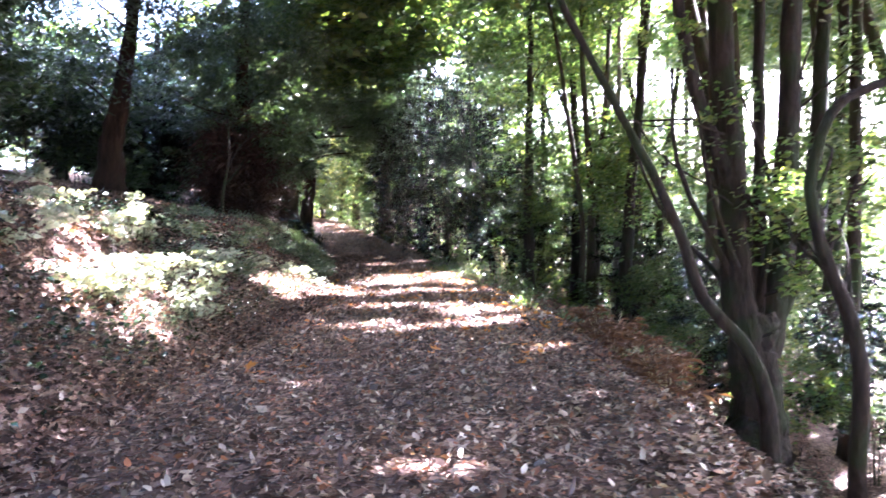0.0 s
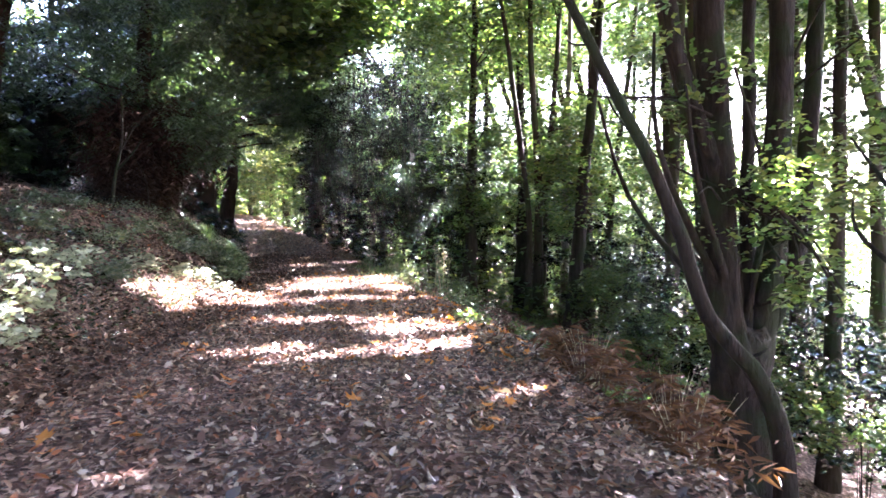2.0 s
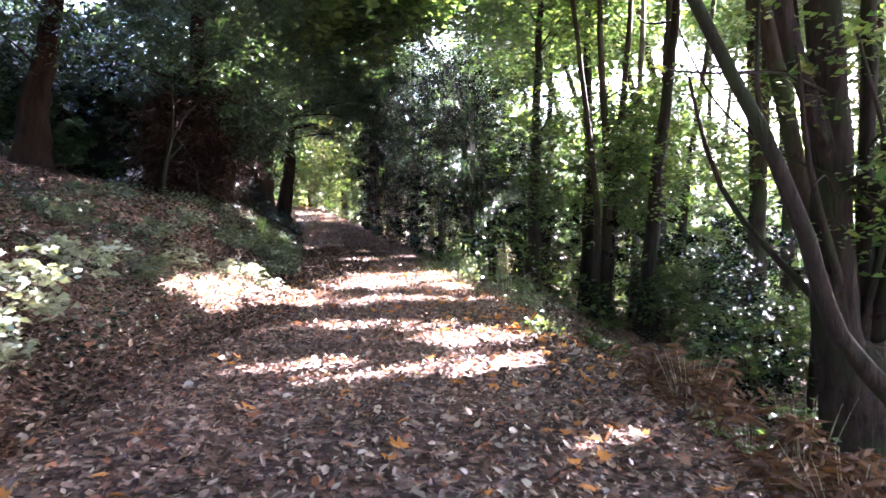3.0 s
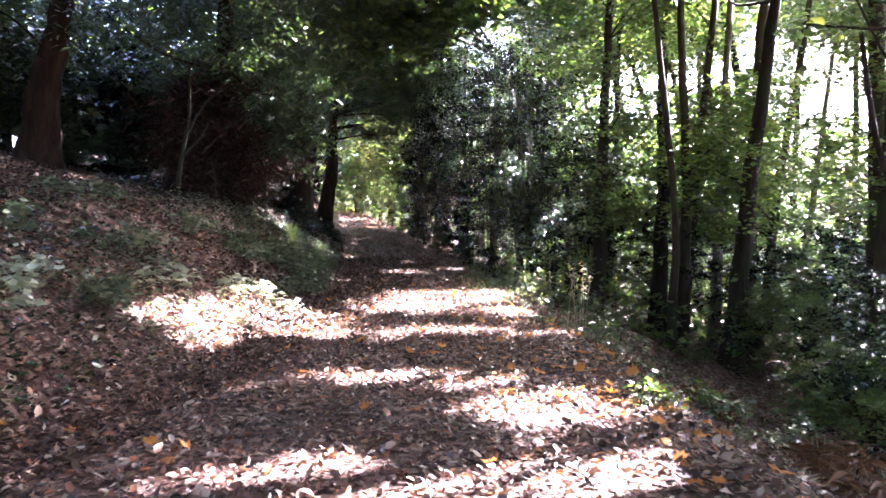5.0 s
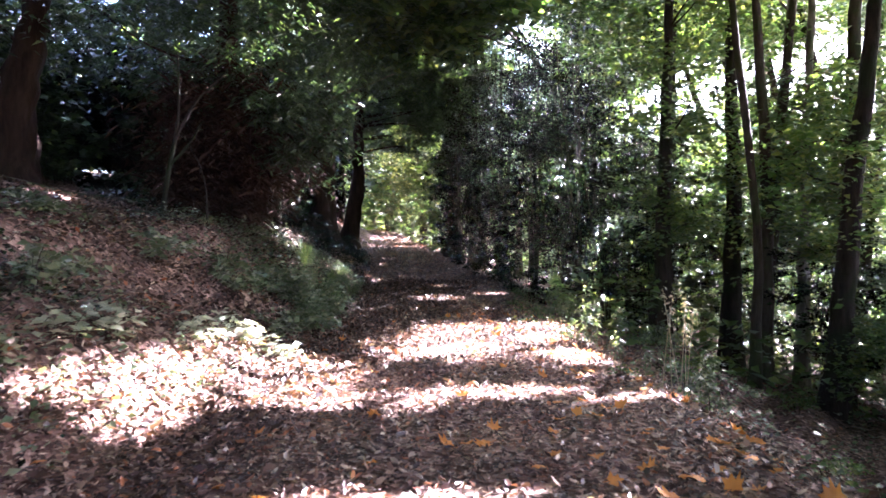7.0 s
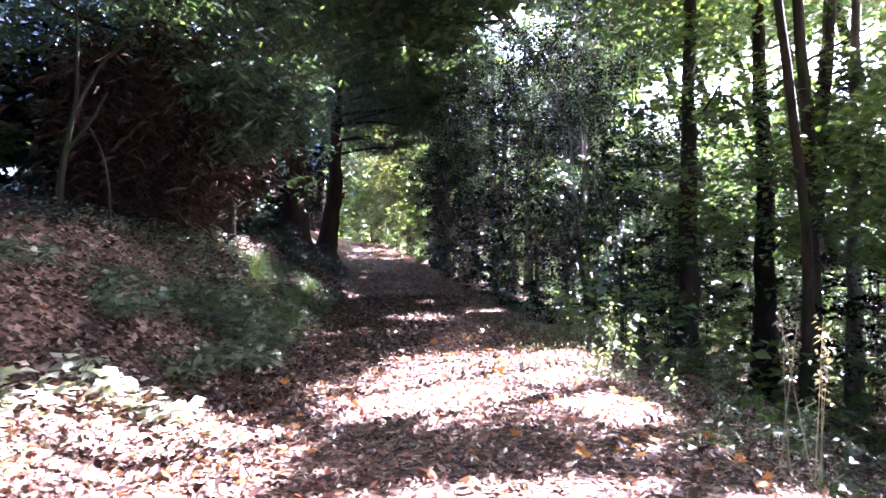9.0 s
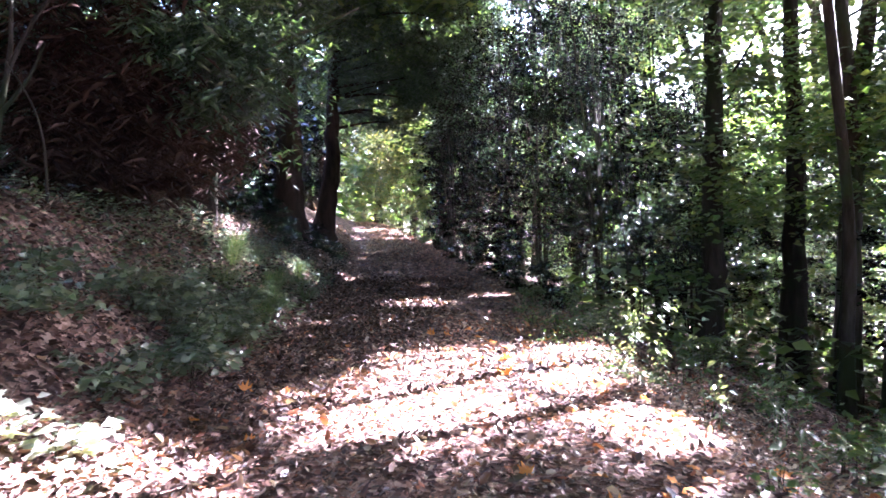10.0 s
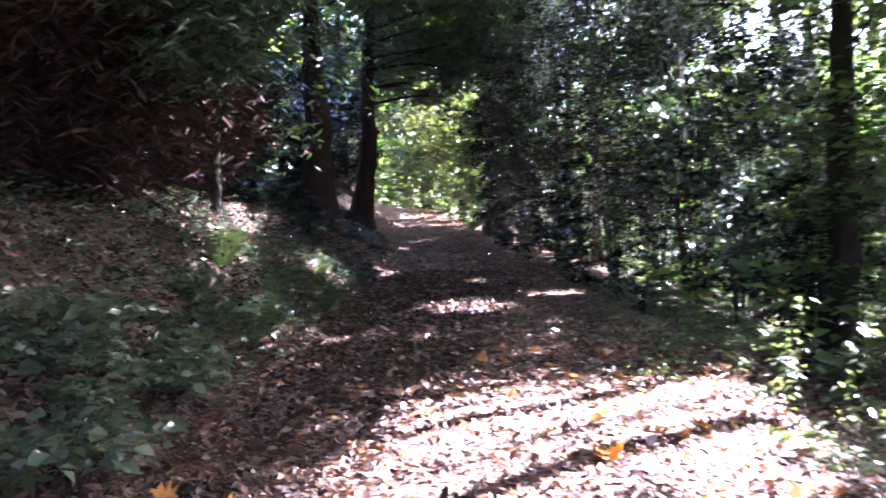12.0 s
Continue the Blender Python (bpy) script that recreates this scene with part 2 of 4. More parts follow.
# Openings in the canopy through which the sun reaches the ground: x, y, z, half-widths, turn.
SUN_GAPS = [
    (-1.2, 16.4, 0, 2.1, 1.6, 0.1), (-2.0, 14.2, 0, 1.5, 1.4, -0.5), (-2.7, 10.7, 0, 1.3, 0.6, -0.3), (-0.2, 14.0, 0, 0.8, 1.0, 0), (-3.3, 12.1, 0.1, 1.1, 1.1, 0), (-2.6, 14.9, 0, 0.55, 0.9, 0), (-3.9, 9.7, 0.3, 0.8, 1.2, 0), (-4.0, 11.4, 0.3, 0.7, 1.0, 0),
    (-0.3, 11.2, 0, 1.7, 0.6, 0.1), (0.0, 12.7, 0, 0.9, 0.35, 0), (-1.1, 7.9, 0, 1.3, 0.6, 0.3), (0.4, 6.9, 0, 1.0, 0.9, 0), 
    (-0.8, 5.1, 0, 1.3, 0.6, 0.1), (0.5, 5.4, 0, 0.8, 1.2, 0), (-4.2, 3.1, 0.9, 1.4, 2.0, 0), (-5.4, 4.6, 1.8, 1.2, 1.7, 0), (-6.8, 5.7, 2.1, 0.9, 1.1, 0), (-4.2, 8.9, 0.5, 0.5, 0.7, 0),
    (-0.4, 0.9, 0, 0.5, 0.22, 0), (-1.4, 1.15, 0, 0.35, 0.22, 0), (1.2, 2.9, 0, 0.55, 0.3, 0), (-0.3, -1.5, 0, 0.6, 0.3, 0), (0.1, 3.6, 0, 0.4, 0.2, 0), (-1.9, 3.3, 0, 0.35, 0.2, 0),
    (-1.0, 2.3, 0, 0.4, 0.15, 0.2), (0.8, 1.9, 0, 0.45, 0.2, 0.1), (1.3, 0.6, 0, 0.35, 0.2, 0), (-1.7, -0.2, 0, 0.45, 0.18, 0.2), (-2.3, 2.1, 0.1, 0.3, 0.15, 0), (0.9, 4.2, 0, 0.5, 0.2, 0.1), (-1.4, 4.2, 0, 0.4, 0.16, 0),
    (6.3, 8.0, 2.2, 0.7, 0.5, 0), (6.2, 12.0, -3.2, 0.6, 1.0, 0), (2.6, 1.6, -0.7, 0.4, 0.9, 0), (-2.6, -0.6, 0.1, 0.5, 0.25, 0),
]
GAPS_FAR = [
    (-2.2, 24.0, 0, 0.8, 0.3, 0), (-3.6, 26.0, 0.2, 0.7, 0.25, 0), (-5.8, 30, 0.4, 0.5, 0.2, 0), (-6.6, 38, 1.1, 0.7, 0.22, 0), (-8.6, 45, 1.6, 1.3, 0.6, 0),
    (0.5, 25.8, 4.0, 1.0, 0.8, 0), (-0.6, 28.6, 6.5, 0.9, 0.7, 0), (1.8, 25.2, 2.2, 0.6, 0.5, 0), (-1.9, 32.0, 5.0, 0.7, 0.6, 0), (-5.6, 18.6, 6.6, 0.8, 0.6, 0), (-7.2, 21.6, 8.4, 0.9, 0.7, 0), (-3.6, 32.4, 9.0, 1.0, 0.8, 0),
    (-11, 52, 2.2, 1.8, 1.2, 0), (-5.9, 17.4, 1.0, 0.25, 0.2, 0), (-6.2, 20.3, 1.1, 0.22, 0.2, 0), (-7.6, 34.6, 0.9, 0.3, 0.5, 0), (0.3, 17.5, 0, 0.7, 1.5, 0),
]


def sunlit_gap(p):
    """True for the points of the canopy that would stand between the sun and an opening's patch of ground."""
    hit = np.zeros(len(p), bool)
    for cx, cy, cz, rx, ry, a in SUN_GAPS + GAPS_FAR:
        k = (p[:, 2] - cz) / SUN.z
        qx, qy = p[:, 0] - SUN.x * k - cx, p[:, 1] - SUN.y * k - cy
        u, v = qx * math.cos(a) + qy * math.sin(a), -qx * math.sin(a) + qy * math.cos(a)
        wob = 0.34 * np.sin(2.1 * p[:, 0] + 3.3 * p[:, 1]) + 0.28 * np.sin(5.2 * p[:, 1] - 2.9 * p[:, 2])
        hit |= ((u / rx) ** 2 + (v / ry) ** 2 < 1.15 + wob) & (k > 0.6)
    return hit


def unit(v):
    return v / np.maximum(np.linalg.norm(v, axis=-1, keepdims=True), 1e-9)


def leaf_arrays(rng, p, size, tilt, aspect, droop=0.0, spread=0.35):
    """Folded leaf blades at the points p: two triangles a leaf, meeting at the midrib."""
    n = len(p)
    nor = unit(np.concatenate([rng.normal(0, tilt, (n, 2)), np.ones((n, 1))], 1))
    ang = rng.uniform(0, 2 * np.pi, n)
    ax = np.stack([np.cos(ang), np.sin(ang), np.full(n, -droop)], 1)
    ax = unit(ax - (ax * nor).sum(1, keepdims=True) * nor * (1 - min(droop, 0.9)))
    side = unit(np.cross(nor, ax))
    ln = (size * rng.uniform(1 - spread, 1 + spread, n))[:, None]
    fold = nor * ln * rng.uniform(0.05, 0.2, (n, 1))
    a, tip = p, p + ax * ln
    l, r = p + ax * ln * 0.42 + side * ln * aspect / 2 + fold, p + ax * ln * 0.42 - side * ln * aspect / 2 + fold
    v = np.stack([a, l, tip, r], 1).reshape(-1, 3)
    i = np.arange(n)[:, None] * 4
    f = np.concatenate([i, i + 3, i + 2, i, i + 2, i + 1], 1).reshape(-1, 3)
    return v, f


def leaf_mesh(name, rng, p, size, tilt=0.6, aspect=0.62, droop=0.2, spread=0.35):
    v, f = leaf_arrays(rng, p, size, tilt, aspect, droop, spread)
    return mesh_from(name, v, f, 3)


def clumps(rng, centre, radii, n_clumps, n_leaves, clump_r=0.55, flat=0.45, hollow=0.35):
    """Leaf points in sprays that are spread unevenly through an ellipsoid, thinner towards its middle."""
    d = unit(rng.normal(0, 1, (n_clumps, 3)))
    r = rng.uniform(hollow**3, 1, (n_clumps, 1)) ** (1 / 3) * rng.uniform(0.75, 1.12, (n_clumps, 1))
    c = np.asarray(centre) + d * r * np.asarray(radii)
    per = max(1, n_leaves // n_clumps)
    size = rng.uniform(0.6, 1.35, (n_clumps, 1, 1)) * clump_r
    off = rng.normal(0, 0.55, (n_clumps, per, 3)) * size
    off[..., 2] = off[..., 2] * flat - 0.25 * np.linalg.norm(off[..., :2], axis=-1)
    return c, (c[:, None] + off).reshape(-1, 3)


def tube(points, radii, sides=9, wobble=0.0, seed=0):
    """A tapered, slightly uneven tube along points."""
    rng = np.random.default_rng(seed)
    pts, rad = np.asarray(points, float), np.asarray(radii, float)
    d = np.gradient(pts, axis=0)
    d = unit(d)
    ref = np.where(np.abs(d[:, 2:3]) < 0.9, np.array([[0, 0, 1.0]]), np.array([[1.0, 0, 0]]))
    u = unit(np.cross(d, ref))
    w = np.cross(d, u)
    for k in range(1, len(u)):
        if (u[k] * u[k - 1]).sum() < 0:
            u[k], w[k] = -u[k], -w[k]
    ang = np.linspace(0, 2 * np.pi, sides, endpoint=False)
    lobe = 1 + wobble * np.sin(3 * ang + seed)[None] + wobble * rng.normal(0, 0.6, (len(pts), sides))
    rr = rad[:, None] * lobe
    v = pts[:, None] + rr[..., None] * (np.cos(ang)[None, :, None] * u[:, None] + np.sin(ang)[None, :, None] * w[:, None])
    v = v.reshape(-1, 3)
    i = np.arange(len(pts) * sides).reshape(len(pts), sides)
    j = np.roll(i, -1, 1)
    f = np.stack([i[:-1], j[:-1], j[1:], i[1:]], -1).reshape(-1, 4)
    return v, f


def curve_points(points, n):
    """n points on a smooth line through the given ones."""
    p = np.asarray(points, float)
    t = np.linspace(0, 1, len(p))
    s = np.linspace(0, 1, n)
    q = np.stack([np.interp(s, t, p[:, k]) for k in range(3)], 1)
    for _ in range(2):
        q[1:-1] = 0.25 * q[:-2] + 0.5 * q[1:-1] + 0.25 * q[2:]
    return q


def stem_mesh(name, points, r0, r1, sides=9, seed=0, wobble=0.06, flare=0.35, n=14):
    rng = np.random.default_rng(seed)
    q = curve_points(points, n)
    q[1:-1] += rng.normal(0, r0 * 0.07, (n - 2, 3)) * np.array([1, 1, 0.2])
    s = np.linspace(0, 1, n)
    rad = r0 + (r1 - r0) * s**0.85
    rad = rad * (1 + flare * np.exp(-s * 14))
    v, f = tube(q, rad, sides, wobble, seed)
    return mesh_from(name, v, f, 4, True)


def thing(name, base, label, category, group="", kind=""):
    e = new(name)
    e.location = base
    return tagged(e, label, category, group, kind)


def tree(name, label, category, stems, r0, bark, crown, leaf, size, seed, group="", limbs=5, aspect=0.62, tilt=0.6, droop=0.25, r1=0.3, gaps=True, stem_r=None):
    """A tree: its stems (lists of points, the first one from the ground), limbs that reach into the crown, and the crown's leaves.
    crown: rows of centre, radii, sprays, leaves, spray radius."""
    rng = np.random.default_rng(seed)
    base = Vector(stems[0][0])
    t = thing(name, base, label, category, group)
    boles = []
    for k, s in enumerate(stems):
        thick = (1 if k == 0 else 0.48) if not stem_r else stem_r[k] / r0
        boles.append(part("trunk" if k == 0 else "stem", stem_mesh("trunk", s, r0 * thick, r0 * r1 * thick, 11 if r0 > 0.2 else 7 if r0 > 0.06 else 4, seed + k, flare=0.4 if k == 0 else 0.05, n=22 if r0 > 0.06 else 10 if r0 > 0.015 else 6, wobble=0.11 if r0 > 0.35 else 0.07), bark, t))
    leaves = []
    for centre, radii, nc, nl, cr in crown:
        c, p = clumps(rng, centre, radii, nc, nl, cr)
        leaves.append(p)
        chosen = int(rng.integers(len(stems)))
        main = np.asarray(stems[chosen], float)
        for k in rng.choice(len(c), min(limbs, len(c)), replace=False):
            q = curve_points(main, 30)
            up = q[:, 2] < c[k][2] - 0.15
            start = q[np.argmin(np.linalg.norm(q - (c[k] - np.array([0, 0, 0.8])), axis=1) + 50 * (~up))]
            span = np.linalg.norm(c[k] - start)
            mid = (start + c[k]) / 2 + rng.normal(0, 0.12, 3) * span + np.array([0, 0, 0.1 * span])
            rr = min(r0 * 0.35, 0.014 * span + 0.015)
            part("branch", stem_mesh("branch", [start, mid, c[k]], rr, rr * 0.3, 5, seed + 100 + int(k), flare=0.1, n=8), bark, boles[chosen])
    p = np.concatenate(leaves)
    p = p[p[:, 2] > terrain(p[:, 0], p[:, 1]) + 0.05]
    if gaps:
        p = p[~sunlit_gap(p)]
    if len(p):
        part("crown", leaf_mesh("crown", rng, p, size, tilt, aspect, droop), leaf, t)
    return t


def gz(x, y, sink=0.12):
    return float(terrain(x, y)) - sink


def straight(x, y, x2, y2, z2, bend=0.15, seed=0):
    """Points of a stem from the ground at (x, y) through (x2, y2, z2) and on up."""
    rng = np.random.default_rng(seed + 77)
    a, b = np.array([x, y, gz(x, y)]), np.array([x2, y2, z2])
    c = b + (b - a) * (5.0 / max(1.0, (b - a)[2]))
    m = (a + b) / 2 + np.array([*rng.normal(0, bend, 2), 0])
    return [tuple(a), tuple(m), tuple(b), tuple(c)]

# ---- trees of the slope below the track ----
def pole(x, y, x2, y2, z2, r, bark, seed, crown_r=3.0, leaves=4600, low=2200, label="tall slender tree with pale green leaves on the slope"):
    s = straight(x, y, x2, y2, z2, 0.12, seed)
    top = np.array(s[3])
    rng = np.random.default_rng(seed)
    crown = [(tuple(top + np.array([0, 0, -1.0])), (crown_r, crown_r, 4.2), 80, leaves, 0.9)]
    if low:
        m = np.array(s[1])
        crown.append((tuple(m + np.array([*rng.normal(0, 0.4, 2), 1.6])), (1.8, 1.8, 3.4), 44, low, 0.55))
    return tree("tree", label, "tree", [s], r, bark, crown, LIME if seed % 2 else GREEN, 0.19, seed, "trees on the slope", limbs=4)


pole(6.15, 20.8, 7.0, 20.8, 7.0, 0.29, BARK_DARK, 11)
pole(6.8, 24.6, 7.02, 24.6, 8.3, 0.2, BARK_PALE, 12)
pole(5.45, 23.7, 5.3, 23.7, 7.6, 0.22, BARK_GREY, 13)
pole(5.7, 24.6, 6.5, 24.6, 8.3, 0.2, BARK_GREY, 14)
pole(8.8, 26.0, 10.0, 26.0, 8.6, 0.2, BARK_GREY, 15)
pole(10.3, 28.0, 11.6, 28.0, 6.7, 0.18, BARK_PALE, 16)
pole(5.4, 26.5, 5.36, 26.5, 7.5, 0.33, BARK_DARK, 17)
verge_tree = pole(2.9, 24.3, 3.1, 24.5, 5.9, 0.3, BARK_DARK, 18, label="dark-barked tree beside the track")
pole(6.0, 25.4, 6.55, 25.2, 7.0, 0.19, BARK_PALE, 19)
pole(7.2, 23.0, 7.6, 23.0, 9.3, 0.27, BARK_GREY, 20)
pole(8.3, 17.5, 8.8, 17.8, 9.0, 0.25, BARK_GREY, 21)
pole(11.0, 15.5, 11.4, 15.0, 9.0, 0.25, BARK_DARK, 22)
pole(13.5, 20.0, 13.3, 20.5, 9.0, 0.24, BARK_GREY, 23)
# The next two stand out of view and are added to shade the track.
pole(9.8, 12.0, 10.2, 12.2, 8.5, 0.22, BARK_GREY, 24)
pole(15.0, 10.5, 15.2, 10.9, 8.5, 0.3, BARK_DARK, 25)
pole(12.2, 6.0, 12.0, 6.2, 8.5, 0.25, BARK_GREY, 26)
pole(16.5, 27.0, 16.9, 27.2, 9.0, 0.25, BARK_GREY, 27)
pole(12.5, 33.0, 12.7, 33.3, 9.0, 0.22, BARK_GREY, 28)
pole(8.5, 33.0, 8.4, 33.3, 9.0, 0.2, BARK_PALE, 29)
pole(4.2, 31.0, 4.5, 31.3, 8.0, 0.22, BARK_DARK, 30)
# The last two are unseen as well, added for shade at the start.
pole(19.0, 18.0, 19.3, 18.0, 9.0, 0.3, BARK_GREY, 31)
pole(9.0, 0.5, 9.3, 0.8, 8.0, 0.25, BARK_GREY, 32)
pole(10.0, -6.0, 10.3, -5.8, 8.0, 0.25, BARK_GREY, 33)

# the many-stemmed tree near the start
g0 = gz(6.15, 8.8)
coppice = tree("coppiced_tree", "old many-stemmed tree with dark bark on the slope", "tree",
     [[(6.15, 8.8, g0), (6.17, 8.8, -2.6), (6.17, 8.8, -1.7), (6.12, 8.8, -0.9), (6.2, 8.9, -0.35)],
      [(6.0, 8.75, -1.3), (5.85, 8.7, -0.3), (5.74, 8.7, 0.9), (5.7, 8.7, 2.1), (5.52, 8.6, 4.0), (5.42, 8.6, 6.1), (5.3, 8.5, 10.5)],
      [(6.25, 8.9, -1.2), (6.34, 9.0, 0.5), (6.36, 9.0, 3.0), (6.4, 9.1, 6.1), (6.5, 9.2, 10.8)],
      [(6.4, 9.0, -1.2), (6.75, 9.1, 0.2), (6.95, 9.2, 1.4), (7.06, 9.3, 2.7), (7.2, 9.4, 6.1), (7.6, 9.6, 11)],
      [(5.66, 8.65, 2.2), (5.4, 8.5, 2.8), (4.9, 8.4, 3.9), (4.5, 8.3, 5.6), (4.2, 8.2, 8.0)],
      [(6.5, 9.0, -0.8), (7.4, 9.3, 0.7), (7.75, 9.5, 2.6), (8.0, 9.6, 5.6), (8.4, 9.7, 10.5)]],
     0.62, BARK_DARK, [((6.20, 9.0, 9.5), (3.80, 3.6, 3.2), 90, 7500, 0.8), ((6.60, 8.3, 1.6), (1.40, 1.2, 1.6), 22, 700, 0.35), ((4.6, 8.4, 4.6), (1.7, 1.3, 1.6), 30, 1100, 0.4), ((6.3, 7.9, 2.2), (0.7, 0.4, 0.6), 16, 260, 0.25), ((6.9, 7.8, 0.7), (0.5, 0.4, 1.0), 16, 220, 0.25)], LIME, 0.15, 41, limbs=6, r1=0.62,
     stem_r=(0.62, 0.34, 0.15, 0.3, 0.17, 0.2))
for k, (pts, r) in enumerate([([(5.45, 8.5, 3.6), (4.66, 8.8, 3.7), (3.9, 8.9, 3.68), (3.05, 9.0, 3.8)], 0.035), ([(5.6, 8.5, 2.1), (4.67, 8.9, 2.63), (4.0, 9.0, 3.3), (3.5, 9.0, 4.4)], 0.03),
                             ([(7.5, 9.5, 4.6), (6.9, 8.4, 4.5), (6.6, 7.2, 4.9), (6.2, 6.4, 4.8)], 0.04), ([(7.45, 9.5, 4.0), (7.2, 8.2, 4.1), (7.4, 7.0, 4.5)], 0.03), ([(5.6, 8.5, 1.9), (5.0, 7.6, 2.1), (4.5, 6.9, 1.9)], 0.025),
                             ([(5.5, 8.5, 3.3), (4.5, 7.8, 3.5), (3.7, 7.2, 3.3), (3.2, 6.9, 3.4)], 0.025)]):
    part("branch", stem_mesh("branch", pts, r, r * 0.35, 6, 700 + k, 0.05, 0.15, 12), BARK_DARK, coppice)
part("branch", stem_mesh("branch", [(2.95, 24.3, 0.6), (2.5, 24.2, 0.36), (1.8, 24.2, 0.3)], 0.07, 0.03, 7, 708, 0.08, 0.2, 10), BARK_DARK, verge_tree)
tree("leaning_tree", "slim dark tree arching out over the slope", "tree",
     [[(4.85, 5.1, gz(4.85, 5.1)), (4.82, 5.1, -1.4), (4.68, 5.05, -0.65), (4.4, 5.0, -0.25), (4.05, 5.0, 0.05), (3.78, 5.0, 0.35), (3.6, 5.0, 0.85), (3.46, 5.0, 1.4), (3.2, 5.0, 2.05), (2.9, 5.0, 2.6), (2.62, 5.0, 3.1), (2.2, 5.0, 3.95), (1.7, 5.1, 4.9), (1.2, 5.3, 6.2)]],
     0.13, BARK_DARK, [((2.4, 6.4, 7.0), (1.8, 1.8, 1.6), 36, 1600, 0.5)], LIME, 0.14, 42, limbs=7, r1=0.4)
tree("crooked_tree", "crooked dark tree bent over on the slope", "tree",
     [[(5.1, 3.2, gz(5.1, 3.2)), (4.72, 2.6, -1.5), (4.62, 2.3, -0.7), (4.6, 2.2, -0.05), (4.42, 2.2, 0.62), (4.12, 2.2, 1.2), (3.98, 2.2, 1.75), (4.07, 2.2, 2.4), (4.32, 2.2, 2.95), (4.9, 2.3, 3.0), (5.8, 2.4, 3.5)]],
     0.11, BARK_DARK, [((5.2, 2.6, 5.6), (2.0, 2.0, 1.8), 36, 1800, 0.5), ((4.7, 2.9, 1.9), (0.8, 0.9, 0.8), 14, 420, 0.3)], GREEN, 0.13, 43, limbs=9, r1=0.4)


# ---- understorey shrubs on the slope ----
def shrub(x, y, h, r, n, leaf, size, seed, label, category="shrub", name="shrub", stems=5, bark=BARK_DARK, aspect=0.62, tilt=0.6, bottom=0.25, group=""):
    rng = np.random.default_rng(seed)
    z = gz(x, y, 0.06)
    st = []
    for k in range(stems):
        a = rng.uniform(0, 6.28)
        d = rng.uniform(0.2, 0.75) * r
        st.append([(x + 0.12 * math.cos(a), y + 0.12 * math.sin(a), z), (x + 0.4 * d * math.cos(a), y + 0.4 * d * math.sin(a), z + 0.4 * h), (x + d * math.cos(a), y + d * math.sin(a), z + 0.88 * h)])
    mid = z + h * (bottom + 1) / 2
    return tree(name, label, category, st, max(0.01, 0.0055 * h), bark, [((x, y, mid), (r, r, h * (1 - bottom) / 2), max(10, n // 55), n, max(0.16, 0.2 * r))], leaf, size, seed, group, limbs=3, aspect=aspect, tilt=tilt)


for k, (x, y, h, r) in enumerate([(3.4, 27.5, 5.5, 1.9), (7.6, 20.0, 3.2, 1.8), (9.4, 23.5, 4.5, 2.2), (8.0, 29.0, 5.5, 2.4), (11.5, 24.5, 5.0, 2.4),
                                 (6.6, 15.0, 2.6, 1.6), (9.0, 16.0, 3.6, 2.0), (12.5, 18.0, 4.5, 2.4), (14.5, 24.0, 5.5, 2.6), (8.2, 11.5, 2.8, 1.6), (11.0, 9.5, 4.0, 2.2),
                                 (5.8, 32.0, 6.0, 2.2), (12.0, 30.0, 6.0, 2.6), (10.0, 5.5, 3.6, 1.8), (15.5, 15.0, 5.0, 2.6), (17.0, 31.0, 6.0, 3.0), (20.0, 24.0, 6.0, 3.0), (9.5, 36.5, 6.0, 2.6), (14.5, 38.0, 6.5, 2.8), (19.0, 36.0, 7.0, 3.0), (6.5, 42.0, 6.5, 2.6), (23.0, 30.0, 7.0, 3.0)]):
    shrub(x, y, h, r, int(2300 * r), LIME if k % 3 == 0 else GREEN, 0.125, 60 + k, "leafy green hazel shrub lit through its leaves on the slope", stems=6, group="hazel shrubs")

for k, (x, y, h, r) in enumerate([(8.6, 27.6, 8.0, 2.0), (10.6, 25.2, 8.5, 2.2), (12.6, 27.2, 9.0, 2.4), (7.4, 31.4, 8.5, 2.2), (10.4, 31.0, 9.0, 2.4), (13.6, 32.0, 9.5, 2.6), (12.2, 22.4, 8.5, 2.3), (14.6, 20.4, 9.0, 2.4), (16.2, 24.0, 9.5, 2.6), (5.6, 34.2, 8.0, 2.2), (9.0, 35.2, 9.0, 2.5),
                                 (4.2, 28.4, 6.0, 1.6), (6.0, 28.6, 6.5, 1.7), (18.6, 28.6, 10, 2.8), (17.6, 33.0, 10, 2.8), (13.0, 37.0, 10, 2.8)]):
    shrub(x, y, h, r, int(1900 * r), (HOLLY, GREEN, GREEN)[k % 3], 0.17, 870 + k, "tall leafy bush in the shade behind the slope trees", stems=5, bottom=0.03, group="tall bushes on the slope")

# ---- holly thicket ahead ----
for k, (x, y, h, r) in enumerate([(0.9, 27.2, 10.5, 2.2), (-0.7, 29.8, 10.0, 1.9), (2.8, 29.5, 11.5, 2.4), (-2.2, 33.5, 13, 2.1), (0.6, 33.5, 13, 2.5), (1.5, 24.9, 6.4, 1.3), (-3.4, 37.0, 14, 2.2), (2.9, 25.9, 7.0, 1.6), (0.4, 30.2, 9.0, 1.7)]):
    shrub(x, y, h, r, int((7400 if h > 8 else 4800) * r), HOLLY, 0.105, 90 + k, "tall dark holly with glossy leaves and thin stems", "holly tree", "holly_tree", stems=9, bottom=0.03, tilt=0.9, group="holly thicket")


